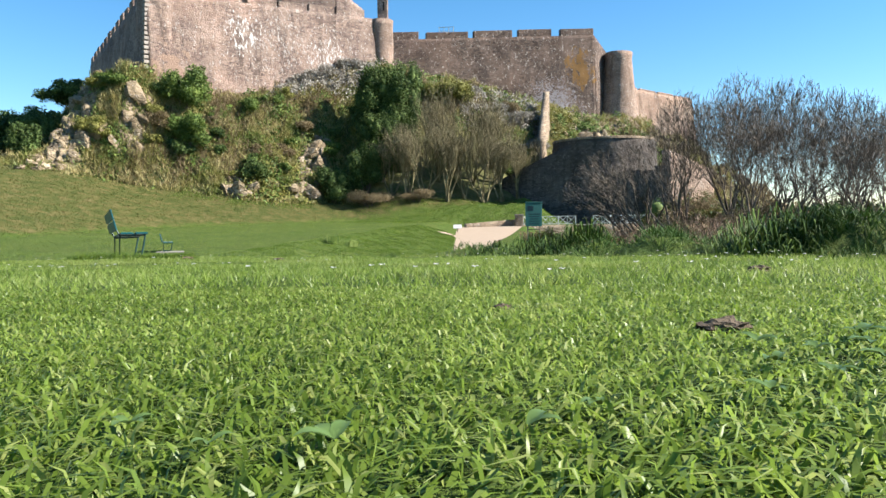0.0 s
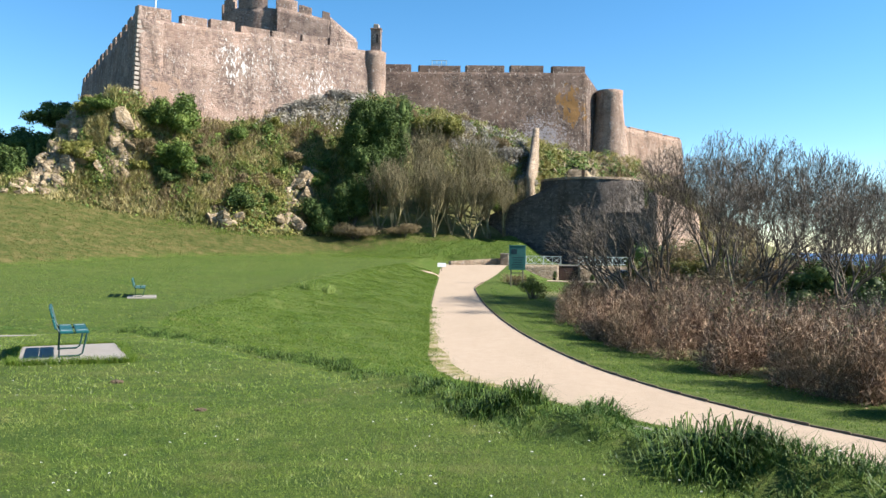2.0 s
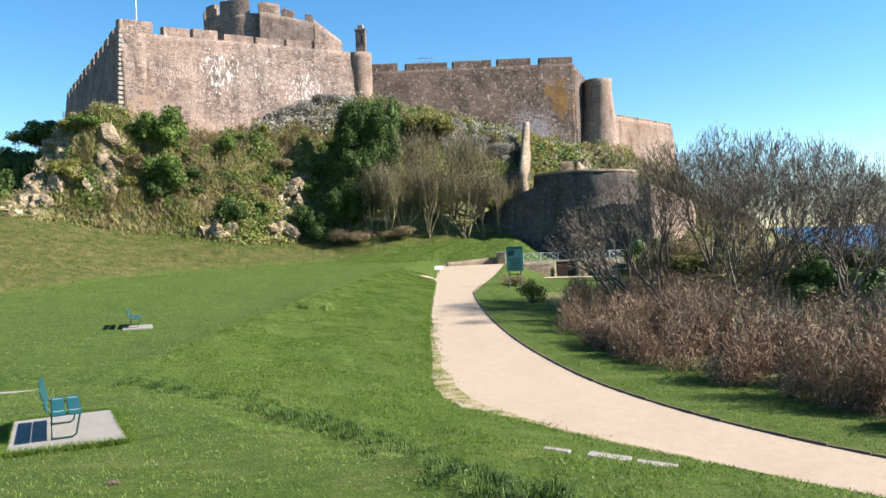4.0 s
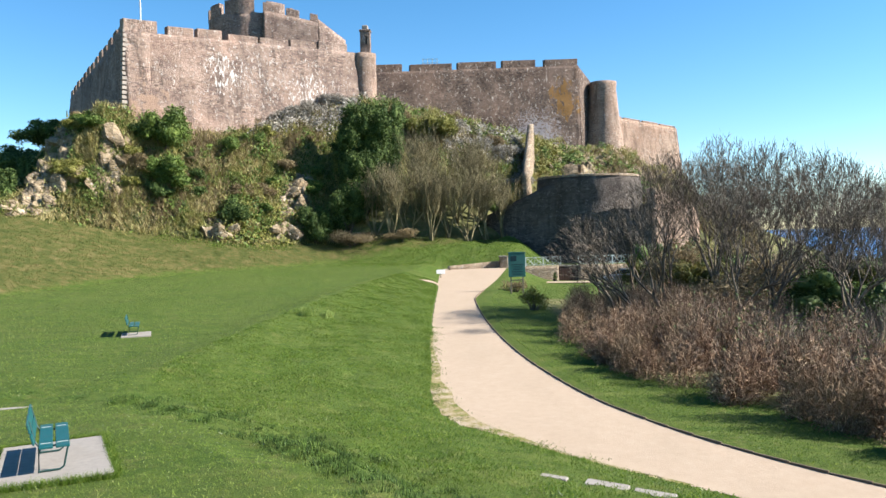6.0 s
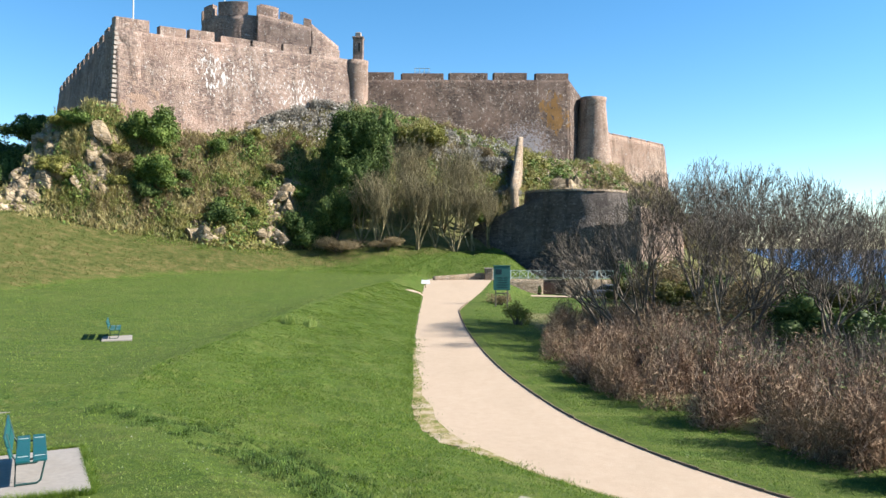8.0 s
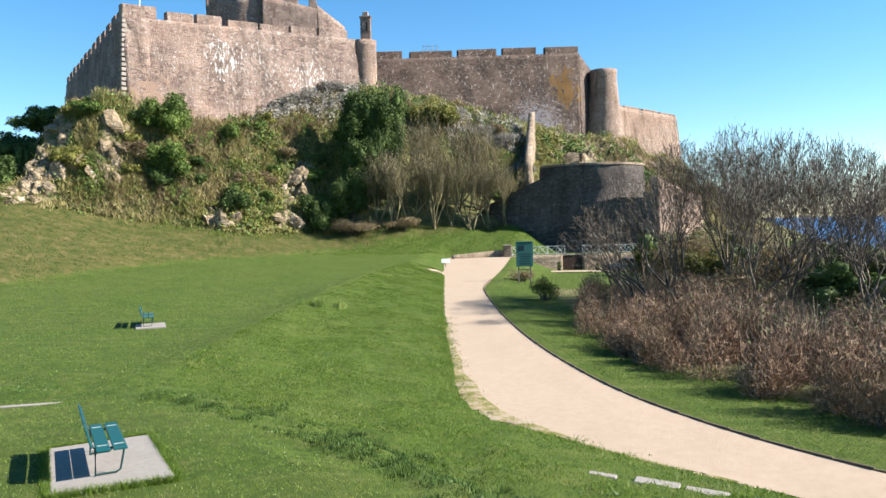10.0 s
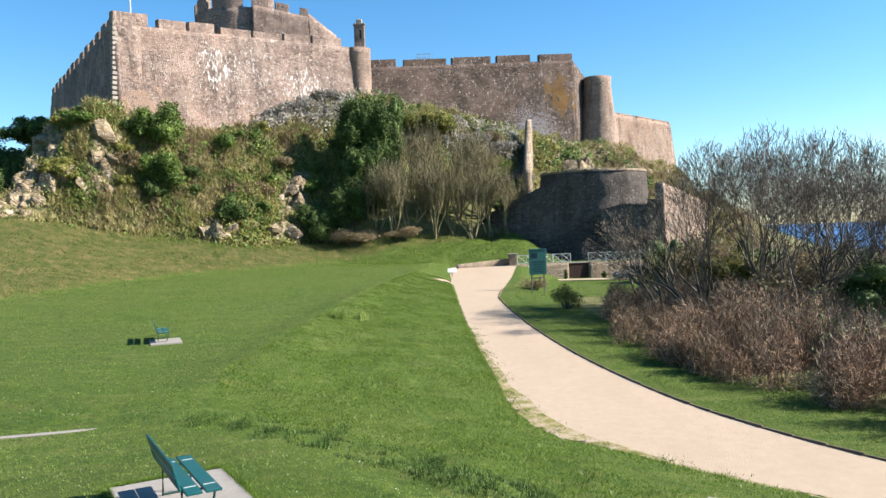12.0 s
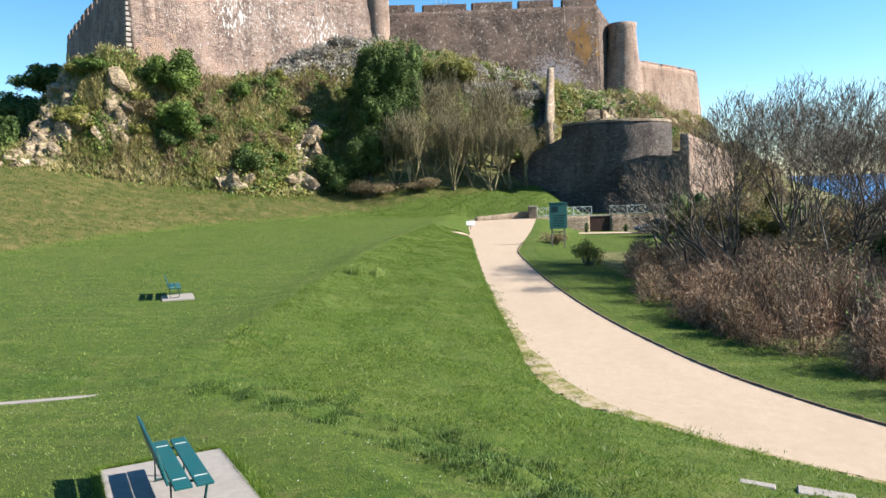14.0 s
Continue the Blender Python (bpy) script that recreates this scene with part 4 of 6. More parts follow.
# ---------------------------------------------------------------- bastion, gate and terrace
bastion = round_tower("tower_bastion", "squat round stone bastion with a pale coping", 17.5, 99.7, 7.4, 6.6, -2.0, 10.0, M_BASTION_SHADE, 64, 24, 0.09, seed=2)
coping = round_tower("bastion_coping", "pale rounded coping of the bastion", 17.5, 99.7, 6.68, 6.66, 9.98, 10.26, M_LOWWALL, 64, 4, 0.03, seed=2)
# drawn longer than the wall, standing in for the cast shadow beside the bastion
link = rampart("wall_link", "shaded wall joining bastion and hillside", (4.2, 99.2), (13.2, 95.0), -1.5, 5.6, 9.8, 1.5, 0.6, M_BASTION_SHADE, 24, 18, 0.1, 1)
spine = rampart("wall_spine", "steep thin buttress wall climbing the mound", (10.4, 106.0), (12.6, 119.5), 4.0, 11.4, 20.2, 0.95, 0.1, M_LOWWALL, 26, 14, 0.12, 1)


def gatehouse():
    """A block with a round-arched passage through it, turned a little from the sun."""
    ob = empty("gatehouse", 19.75, 90.3, -0.6, -14)
    w, h, t, a, spring = 6.7, 6.9, 2.6, 0.95, 2.3
    ring = [(-a, 0), (-a, spring)] + [(-a * math.cos(k * math.pi / 8), spring + a * math.sin(k * math.pi / 8)) for k in range(1, 8)] + [(a, spring), (a, 0)]
    bm = bmesh.new()
    ox = 0.6
    outline = [(-w / 2, 0)] + [(x + ox, z) for x, z in ring] + [(w / 2, 0), (w / 2, h), (w / 2 - 1.4, h), (w / 2 - 1.4, h - 0.5), (-0.8, h - 0.4), (-w / 2, h - 0.9)]
    front = [bm.verts.new((x, 0, z)) for x, z in outline]
    backv = [bm.verts.new((x, t, z)) for x, z in outline]
    f = bm.faces.new(front)
    g = bm.faces.new(backv[::-1])
    n = len(outline)
    for k in range(n):
        bm.faces.new((front[k], backv[k], backv[(k + 1) % n], front[(k + 1) % n]))
    bmesh.ops.triangulate(bm, faces=[f, g])
    bmesh.ops.recalc_face_normals(bm, faces=bm.faces)
    # same stone as the bastion, its colour lowered for the unlit front
    part("wall", bm, M_BASTION_SHADE, ob)
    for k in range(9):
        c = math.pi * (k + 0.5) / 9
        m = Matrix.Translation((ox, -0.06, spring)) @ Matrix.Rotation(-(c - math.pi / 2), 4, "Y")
        part("arch_stone", boxed(0, 0.05, a + 0.2, 0.38, 0.2, 0.42, m, 0.03), M_BASTION_SHADE, ob)
    return tagged(ob, "shaded stone gatehouse with a round arched passage", "gatehouse")


gatehouse()
side_wall = rampart("wall_gate_side", "sunlit rubble wall beyond the gatehouse", (23.3, 89.8), (29.3, 92.6), -2.5, 8.2, 5.8, 1.2, 0.5, M_PINK, 26, 18, 0.1, 3)

# retaining wall under the railing, in two runs with a gate between
lowa = rampart("wall_retaining", "low tan rubble retaining wall beside the path", (5.0, 84.1), (11.5, 85.0), -2.6, -0.42, -0.42, 0.6, 0.12, M_LOWWALL, 30, 8, 0.05, 1)
lowb = rampart("wall_retaining_east", "low tan rubble retaining wall under the railing", (13.75, 85.3), (26.0, 87.6), -2.9, -0.42, -0.5, 0.6, 0.12, M_LOWWALL, 40, 8, 0.05, 2)
lowc = rampart("wall_parapet", "low rubble parapet along the path", (-0.6, 83.0), (5.1, 84.6), -1.6, -0.15, 0.25, 0.45, 0.06, M_LOWWALL, 24, 6, 0.06, 3)
pier = empty("gate_pier", 5.4, 84.3, -0.6)
part("shaft", boxed(0, 0, 0.65, 0.9, 0.75, 1.3, None, 0.05), M_LOWWALL, pier)
part("cap", boxed(0, 0, 1.34, 1.0, 0.85, 0.12, None, 0.03), M_QUOIN, pier)
tagged(pier, "square rubble pier at the end of the railing", "pier")
gate = empty("yard_gate", 12.62, 85.3, -2.3, 8)
for k in range(7):
    part("board", boxed(-0.96 + 0.32 * k, 0, 0.9, 0.305, 0.06, 1.75, None, 0.01), M_RUST, gate)
part("rail", boxed(0, 0.07, 0.4, 2.2, 0.07, 0.14, None, 0.01), M_RUST, gate)
part("rail", boxed(0, 0.07, 1.5, 2.2, 0.07, 0.14, None, 0.01), M_RUST, gate)
part("lintel", boxed(0, 0.1, 1.84, 2.5, 0.4, 0.14, None, 0.02), M_QUOIN, gate, "pale stone lintel")
tagged(gate, "dark brown boarded gate in the retaining wall", "gate")
for x, hgt in ((10.9, 1.0), (15.0, 0.8)):
    ob = empty("clipped_plant", x, 83.5, ground_z(x, 83.5))
    bm = bmesh.new()
    bmesh.ops.create_cone(bm, cap_ends=True, segments=10, radius1=0.16, radius2=0.21, depth=0.3, matrix=Matrix.Translation((0, 0, 0.15)))
    part("pot", bm, M_CONE, ob)
    rng = np.random.default_rng(int(x * 10))
    P, d = clump_places(rng, [(0, 0, 0.45, 0.24, 0.24, 0.25), (0, 0, hgt * 0.72, 0.15, 0.15, hgt * 0.3)], 500)
    sheet("foliage", *leaf_quads(rng, P, d, 0.08), M_IVY, ob)
    tagged(ob, "small dark clipped shrub in a pot by the wall", "potted plant", "plants by the yard gate")


def rail_panel(x, y, z, wide, turn=0.0):
    """A railing bay: two posts, two rails and crossed bars."""
    ob = empty("railing", x, y, z, turn)
    h = 1.02
    for s in (0, 1):
        part("post", boxed(s * wide, 0, h / 2, 0.09, 0.09, h, None, 0.01), M_RAIL, ob)
    for q in (0.14, h - 0.05):
        part("rail", boxed(wide / 2, 0, q, wide, 0.07, 0.07, None, 0.01), M_RAIL, ob)
    for n in range(2):
        for s in (1, -1):
            c0, c1 = wide / 2 * n + 0.05, wide / 2 * (n + 1) - 0.05
            z0, z1 = (0.17, h - 0.09) if s > 0 else (h - 0.09, 0.17)
            part("cross_bar", rod(bmesh.new(), [(c0, 0.012 * s, z0), (c1, 0.012 * s, z1)], 0.032, 4), M_RAIL, ob)
        part("post", boxed(wide / 2 * n + 0.02, 0, h / 2, 0.05, 0.05, h), M_RAIL, ob) if n else None
    return tagged(ob, "pale painted railing bay with crossed bars", "railing", "railing along the terrace")


bay = rail_panel(5.9, 84.45, -0.44, 1.95, 8)
for k in range(9):
    x = 5.9 + 1.97 * (k + 1)
    if k == 2:
        continue
    copy_thing(bay, pose(x, 84.45 + (x - 5.9) * 0.145 + max(0, x - 13.7) * 0.04, -0.44, 0, 0, 10 if x > 13.7 else 8))

# ---------------------------------------------------------------- benches on their slabs
def slab(x, y, z, turn, a, b, fall=0.0):
    ob = tagged(part("concrete_slab", boxed(0, 0, -0.04, a, b, 0.16, None, 0.015)
                     , M_CONCRETE), "weathered pale concrete slab set in the lawn", "slab", "bench slabs")
    ob.matrix_world = pose(x, y, z, fall, 0, turn)
    return ob


def bench(x, y, z, turn, label, fall=0.0):
    """Two seat planks and two back planks on bent iron frames; it faces its own +x."""
    ob = empty("park_bench", x, y, z, turn)
    ob.matrix_world = pose(x, y, z, fall, 0, turn)
    L = 2.1
    planks = [part("seat_plank", boxed(sx, 0, 0.435, 0.20, L, 0.035, None, 0.006), M_PAINT, ob) for sx in (0.13, 0.37)]
    lean = Matrix.Rotation(radians(-14), 4, "Y")
    for h in (0.575, 0.765):
        m = Matrix.Translation((-0.035 - (h - 0.5) * 0.25, 0, h)) @ lean
        part("back_plank", boxed(0, 0, 0, 0.03, L, 0.17, m, 0.006), M_PAINT, ob)
    for s in (-0.75, 0.75):
        part("back_leg", rod(bmesh.new(), [(0.02, s, 0.0), (0.03, s, 0.41), (-0.02, s, 0.50), (-0.10, s, 0.84)], 0.017, 6), M_IRON, ob)
        part("front_leg", rod(bmesh.new(), [(0.02, s, 0.02), (0.32, s, 0.02), (0.38, s, 0.06), (0.43, s, 0.30), (0.45, s, 0.41)], 0.017, 6), M_IRON, ob)
        part("seat_bearer", rod(bmesh.new(), [(0.02, s, 0.41), (0.24, s, 0.405), (0.46, s, 0.41)], 0.016, 6), M_IRON, ob)
        for sx, plank in zip((0.13, 0.37), planks):
            part("bolt_plate", boxed(sx, s, 0.455, 0.15, 0.028, 0.006), M_RAIL, plank, "pale worn fixing strip")
    return tagged(ob, label, "bench", "benches on the green")


zs = -0.515
slab(-6.35, 13.85, zs, 28.6, 1.70, 3.30, -2.3)
bench(-6.51, 13.66, zs + 0.045, 28.6, "teal painted plank bench on a concrete slab", -2.3)
slab(-14.75, 36.6, ground_z(-14.75, 36.6) - 0.01, 22, 1.3, 2.1, -1.0)
bench(-15.15, 36.7, ground_z(-14.75, 36.6) + 0.03, 22, "teal plank bench farther off on the open green")

# concrete strip across the lawn and steps by the path
kerbstrip = part("paving_strip", boxed(0, 0, 0, 9.0, 0.20, 0.08, None, 0.01), M_CONCRETE)
kerbstrip.matrix_world = pose(-15.1, 19.8, ground_z(-12.6, 20.4) - 0.015, 0, 0, 13)
tagged(kerbstrip, "narrow concrete strip at the edge of the lawn", "paving")
for x, y, wide, deep in ((2.60, 18.02, 0.62, 0.22), (3.72, 17.75, 0.95, 0.40), (4.66, 17.36, 0.90, 0.46)):
    st = part("stone_step", boxed(0, 0, 0, wide, deep, 0.14, None, 0.02), M_CONCRETE)
    st.matrix_world = pose(x, y, ground_z(x, y) - 0.056, 0, 3, -23)
    tagged(st, "worn stone step half sunk in rough grass", "step", "steps beside the path")


def information_board():
    ob = empty("information_board", 5.33, 64.0, ground_z(5.33, 64.0), 4)
    for sx in (-0.5, 0.5):
        part("post", boxed(sx, 0.06, 1.55, 0.10, 0.10, 3.2, None, 0.01), M_POST, ob)
    board = part("board", boxed(0, -0.02, 2.48, 1.40, 0.07, 2.02, None, 0.015), M_SIGN, ob, "faded teal notice board")
    part("frame_top", boxed(0, -0.03, 3.5, 1.46, 0.12, 0.07, None, 0.01), M_SIGN, ob)
    part("map_panel", boxed(-0.28, -0.062, 3.0, 0.5, 0.012, 0.42), M_SIGNTEXT, board)
    for k in range(5):
        part("text_bar", boxed(0.05, -0.061, 2.5 - 0.2 * k, 1.0 - 0.12 * (k % 3), 0.01, 0.045), M_SIGNTEXT, board)
    part("brace", boxed(0, 0.06, 1.2, 1.0, 0.06, 0.08), M_POST, ob)
    return tagged(ob, "tall teal information board on two timber posts", "sign")


information_board()
tiny = empty("small_plaque", -1.3, 75.9, ground_z(-1.3, 75.9))
part("post", rod(bmesh.new(), [(0, 0, -0.1), (0, 0, 0.55)], 0.04, 6), M_POST, tiny)
part("plate", boxed(0, 0, 0, 0.85, 0.03, 0.5, Matrix.Translation((0, 0, 0.62)) @ Matrix.Rotation(radians(-40), 4, "X"), 0.01), M_WHITE, tiny)
tagged(tiny, "small white tilted plaque on a low post", "sign")


def kerb():
    """Timber edging boards along the right side of the path, one after another."""
    root = empty("edging", 3, 40, -2)
    p = np.array([q for q in PATH_R if 14 < q[1] < 67], float)
    d = np.r_[0, np.cumsum(np.hypot(*np.diff(p, axis=0).T))]
    for k, t in enumerate(np.arange(0, d[-1] - 1.0, 1.0)):
        a, b = [np.array([np.interp(v, d, p[:, 0]), np.interp(v, d, p[:, 1])]) for v in (t, t + 0.985)]
        c = (a + b) / 2
        bm = boxed(0, 0, 0.02, float(np.hypot(*(b - a))) , 0.065, 0.15, None, 0.012)
        ob = part("edging_board", bm, M_KERB, root)
        ob.matrix_world = pose(c[0], c[1], float(path_z(c[1])) + 0.006 * math.sin(k * 2.1), 0, 0.25 * math.sin(k * 1.3), math.degrees(math.atan2(*(b - a)[::-1])))
    return tagged(root, "dark timber edging along the gravel path", "edging", kind="structure")


bpy.context.view_layer.update()
kerb()
verge_l = [(a - 0.35 - 0.18 * math.sin(b * 1.9), b) for a, b in PATH_L if 19 < b < 46]
verge_r = [(a + 0.15 + 0.75 * max(0, 1 - abs(b - 26.5) / 6) + 0.15 * math.sin(b * 1.3 + 1), b - 0.15) for a, b in PATH_L if 19 < b < 46]
verge = strip("worn_verge", verge_l, verge_r, 0.048, M_VERGE, 160, 6, 0.10)
tagged(verge, "worn sandy verge with thin dry grass", "verge", kind="structure")
spur_x, spur_v = np.meshgrid(np.linspace(-0.9, -3.4, 24), np.linspace(0, 1.5, 5))
spur_y = 69.6 - 0.20 * (spur_x + 0.9) + spur_v * (1 - smooth(1.6, 3.3, -spur_x)) + 0.15 * np.sin(spur_x * 2.1)
spur_i = np.arange(24 * 5).reshape(5, 24)
spur = sheet("path_spur", np.stack([spur_x, spur_y, land(spur_x, spur_y) + 0.05], -1).reshape(-1, 3), np.stack([spur_i[:-1, :-1], spur_i[1:, :-1], spur_i[1:, 1:], spur_i[:-1, 1:]], -1).reshape(-1, 4), M_GRAVEL, smooth=True)
tagged(spur, "narrow pale gravel spur leaving the path at the bank's head", "path", kind="structure")
yard = part("yard_strip", boxed(0, 0, 0, 15, 2.2, 0.06, None, 0.01), M_GRAVEL)
yard.matrix_world = pose(10.5, 81.8, -2.06, 0, 0.6, -2)
tagged(yard, "pale gravel strip in front of the retaining wall", "paving", kind="structure")


def parked_car(x, y, turn):
    """A small hatchback: shaped body, glasshouse, wheels and lamps; it faces its own +x."""
    z = ground_z(x, y)
    ob = empty("parked_car", x, y, z, turn)
    prof = [(-1.95, 0.32), (-2.0, 0.62), (-1.9, 0.92), (-1.2, 0.98), (0.75, 0.96), (1.75, 0.80), (1.98, 0.60), (1.98, 0.32)]
    bm = bmesh.new()
    rows = []
    for w in (-0.84, -0.80, 0.80, 0.84):
        inset = 0.06 if abs(w) > 0.82 else 0
        rows.append([bm.verts.new((px * (1 - inset * 0.3), w, pz - (inset * 0.8 if pz > 0.7 else 0))) for px, pz in prof])
    for a, b in zip(rows, rows[1:]):
        for k in range(len(prof)):
            bm.faces.new((a[k], b[k], b[(k + 1) % len(prof)], a[(k + 1) % len(prof)]))
    bm.faces.new(rows[0]), bm.faces.new(rows[-1][::-1])
    bmesh.ops.recalc_face_normals(bm, faces=bm.faces)
    body = part("body", bm, M_CARPAINT, ob)
    cab = [(-1.75, 0.94, 0.74), (-1.35, 1.42, 0.60), (0.05, 1.46, 0.60), (0.85, 0.95, 0.74)]
    for name, mat, lift in (("window", M_GLASS, 0.0), ("roof", M_CARPAINT, 0.03)):
        bm = bmesh.new()
        pts = cab if name == "window" else [(-1.36, 1.40, 0.61), (-1.30, 1.47, 0.58), (0.0, 1.50, 0.58), (0.08, 1.43, 0.61)]
        l = [bm.verts.new((px, -w, pz)) for px, pz, w in pts]
        r = [bm.verts.new((px, w, pz)) for px, pz, w in pts]
        for k in range(4):
            bm.faces.new((l[k], l[(k + 1) % 4], r[(k + 1) % 4], r[k]))
        bm.faces.new(l[::-1]), bm.faces.new(r)
        bmesh.ops.recalc_face_normals(bm, faces=bm.faces)
        part(name, bm, mat, ob)
    for px in (-1.2, 1.25):
        for w in (-0.80, 0.80):
            m = Matrix.Translation((px, w, 0.31)) @ Matrix.Rotation(radians(90), 4, "X")
            bm = bmesh.new()
            bmesh.ops.create_cone(bm, cap_ends=True, segments=20, radius1=0.31, radius2=0.31, depth=0.2, matrix=m)
            wheel = part("wheel", bm, M_TYRE, ob)
            bm = bmesh.new()
            bmesh.ops.create_cone(bm, cap_ends=True, segments=14, radius1=0.19, radius2=0.17, depth=0.215, matrix=m)
            part("rim", bm, M_ALLOY, wheel)
    for w in (-0.6, 0.6):
        part("headlight", boxed(1.93, w, 0.66, 0.10, 0.32, 0.14, None, 0.02), M_LAMP, ob)
    return tagged(ob, "silver-grey hatchback parked below the wall", "car")


parked_car(17.6, 81.6, 184)


# ---------------------------------------------------------------- rocks
def rock(x, y, z, sx, sy, sz, seed):
    """A jagged, layered block, half buried."""
    bm = bmesh.new()
    bmesh.ops.create_icosphere(bm, subdivisions=2, radius=1)
    rr = random.Random(seed)
    cuts = [(Vector((rr.gauss(0, 1), rr.gauss(0, 1), rr.gauss(0, 1))).normalized(), rr.uniform(0.32, 0.70)) for _ in range(13)]
    for v in bm.verts:
        c = v.co * (1 + 0.25 * noise.noise(v.co * 2.1 + Vector((seed * 3.1, 0, 0))))
        for n, d in cuts:
            over = c.dot(n) - d
            if over > 0:
                c -= n * over * 0.92
        v.co = c * 1.25
    ob = part("boulder", bm, M_ROCK)
    ob.matrix_world = pose(x, y, z, seed * 37 % 40 - 20, 20 - seed * 53 % 30, seed * 71 % 360) @ Matrix.Diagonal((sx, sy, sz, 1))
    return tagged(ob, "tan weathered rock jutting from the castle mound", "rock", "rocks on the mound")


rng = np.random.default_rng(11)
def crag(x0, x1, v0, v1, high, seed, step=0.28):
    """A broken face of rock over a stretch of the mound: sharp blocks and ledges above the soil."""
    xs, vs = np.arange(x0, x1, step), np.linspace(v0, v1, int(14 / step))
    X, U = np.meshgrid(xs, vs)
    Y = along(FOOT, X) + (along(HEAD, X) - along(FOOT, X)) * U
    Z = land(X, Y)
    V = np.empty((len(vs), len(xs), 3))
    for b, v in enumerate(vs):
        for a, x in enumerate(xs):
            p = Vector((x * 0.8 + seed, Y[b, a] * 0.8, v * 9))
            d, _ = noise.voronoi(p)
            d2, _ = noise.voronoi(p * 2.3)
            edge = min(1, 4 * min(a / len(xs), 1 - a / len(xs))) * min(1, 5 * min(b / len(vs) + 0.05, 1.02 - b / len(vs)))
            rise = (1.6 * (d[1] - d[0]) + 0.8 * (d2[1] - d2[0]) + 0.4 * noise.noise(p * 1.2) - 0.30) * high * edge - 0.35 * (1 - edge)
            V[b, a] = (x - 0.25 * rise, Y[b, a] - 0.65 * rise, Z[b, a] + 0.75 * rise)
    idx = np.arange(V.shape[0] * V.shape[1]).reshape(V.shape[:2])
    F = np.stack([idx[:-1, :-1], idx[:-1, 1:], idx[1:, 1:], idx[1:, :-1]], -1).reshape(-1, 4)
    return tagged(sheet("rock_outcrop", V.reshape(-1, 3), F, M_ROCK), "broken tan rock face on the castle mound", "rock face", "rock faces on the mound")


CRAGS = [(-47.4, -42.8, -0.02, 1.0, 1.25, 3), (-40.6, -36.8, 0.2, 0.8, 0.9, 7), (-22.0, -17.6, 0.0, 0.5, 0.9, 9), (-29.2, -24.2, -0.02, 0.18, 0.9, 12), (14.0, 33.0, 0.55, 1.0, 0.8, 15, 0.4)]
for row in CRAGS:
    crag(*row)
for k in range(34):                                    # loose blocks on the ridge at the mound's left end
    u = rng.random()
    x = -47.2 + 1.8 * u + rng.normal(0, 0.8)
    y = along(FOOT, x) + 0.3 + 8.5 * u ** 1.1 + rng.normal(0, 0.6)
    s = rng.uniform(0.3, 0.75)
    rock(x, y, ground_z(x, y) + 0.15 * s, s * 1.4, s, s * rng.uniform(0.8, 1.4), k + 1)
for k, (x, y, s) in enumerate([(-38.9, 87.6, 1.5), (-38.0, 87.2, 1.0), (-19.9, 96.5, 1.7), (-19.3, 95.6, 1.2), (-19.6, 92.2, 1.2), (-27.0, 87.3, 1.2), (-28.2, 87.1, 0.9), (-25.6, 88.6, 0.9), (-23.5, 90.5, 0.8),
                               (-42.0, 85.2, 1.5), (-43.6, 84.4, 1.2), (-40.6, 85.0, 0.9), (17.5, 117.8, 1.7), (20.0, 117.2, 1.4), (22.5, 117.0, 1.5), (25.5, 117.2, 1.3), (15.0, 118.5, 1.1), (-21.5, 91.0, 0.8), (-45.2, 84.0, 1.0)]):
    rock(x, y, ground_z(x, y) + 0.1 * s, s * 1.1, s, s * 1.1, k + 150)


# ---------------------------------------------------------------- growth on the mound
def cover(name, label, category, seed, n, spots, size, material, lift=0.25, grassy=False):
    """Low growth over stretches of the mound: leaves heaped in many small tussocks."""
    rng = np.random.default_rng(seed)
    out = []
    for x0, x1, v0, v1, share in spots:
        k = int(n * share)
        t = max(6, k // 110)
        tx, tv = rng.uniform(x0, x1, t), rng.uniform(v0, v1, t)
        tr, th = rng.uniform(0.5, 1.9, t), rng.uniform(0.2, 1.7, t)
        i = rng.integers(0, t, k)
        x = tx[i] + rng.normal(0, 0.5, k) * tr[i]
        yf, yh = along(FOOT, x), along(HEAD, x)
        y = yf + (yh - yf) * tv[i] + rng.normal(0, 0.5, k) * tr[i]
        r = np.hypot(x - tx[i], (y - yf - (yh - yf) * tv[i])) / tr[i]
        z = land(x, y) + lift * rng.uniform(0, 1.0, k) + th[i] * np.clip(1 - r * r * 0.7, 0, 1) * rng.uniform(0.3, 1, k)
        v = (y - yf) / np.maximum(yh - yf, 4)
        keep = np.ones(k, bool)
        for c in CRAGS:                                # thin on bare rock
            keep &= ~((x > c[0] + 0.4) & (x < c[1] - 0.4) & (v > c[2]) & (v < c[3])) | (rng.random(k) < (0.7 if c[0] > 10 else 0.14))
        out.append(np.stack([x, y, z], -1)[keep])
    P = np.concatenate(out)
    if grassy:
        return tagged(sheet(name, *spears(rng, P[:, 0], P[:, 1], P[:, 2] - 0.15, size * 2.2, size * 0.55, 1.3), material), label, category, kind="stuff")
    w = np.tile(np.array([[0.35, -0.55, 0.75]]), (len(P), 1))
    ob = sheet(name, *leaf_quads(rng, P, w, size, 0.9), material)
    return tagged(ob, label, category, kind="stuff")


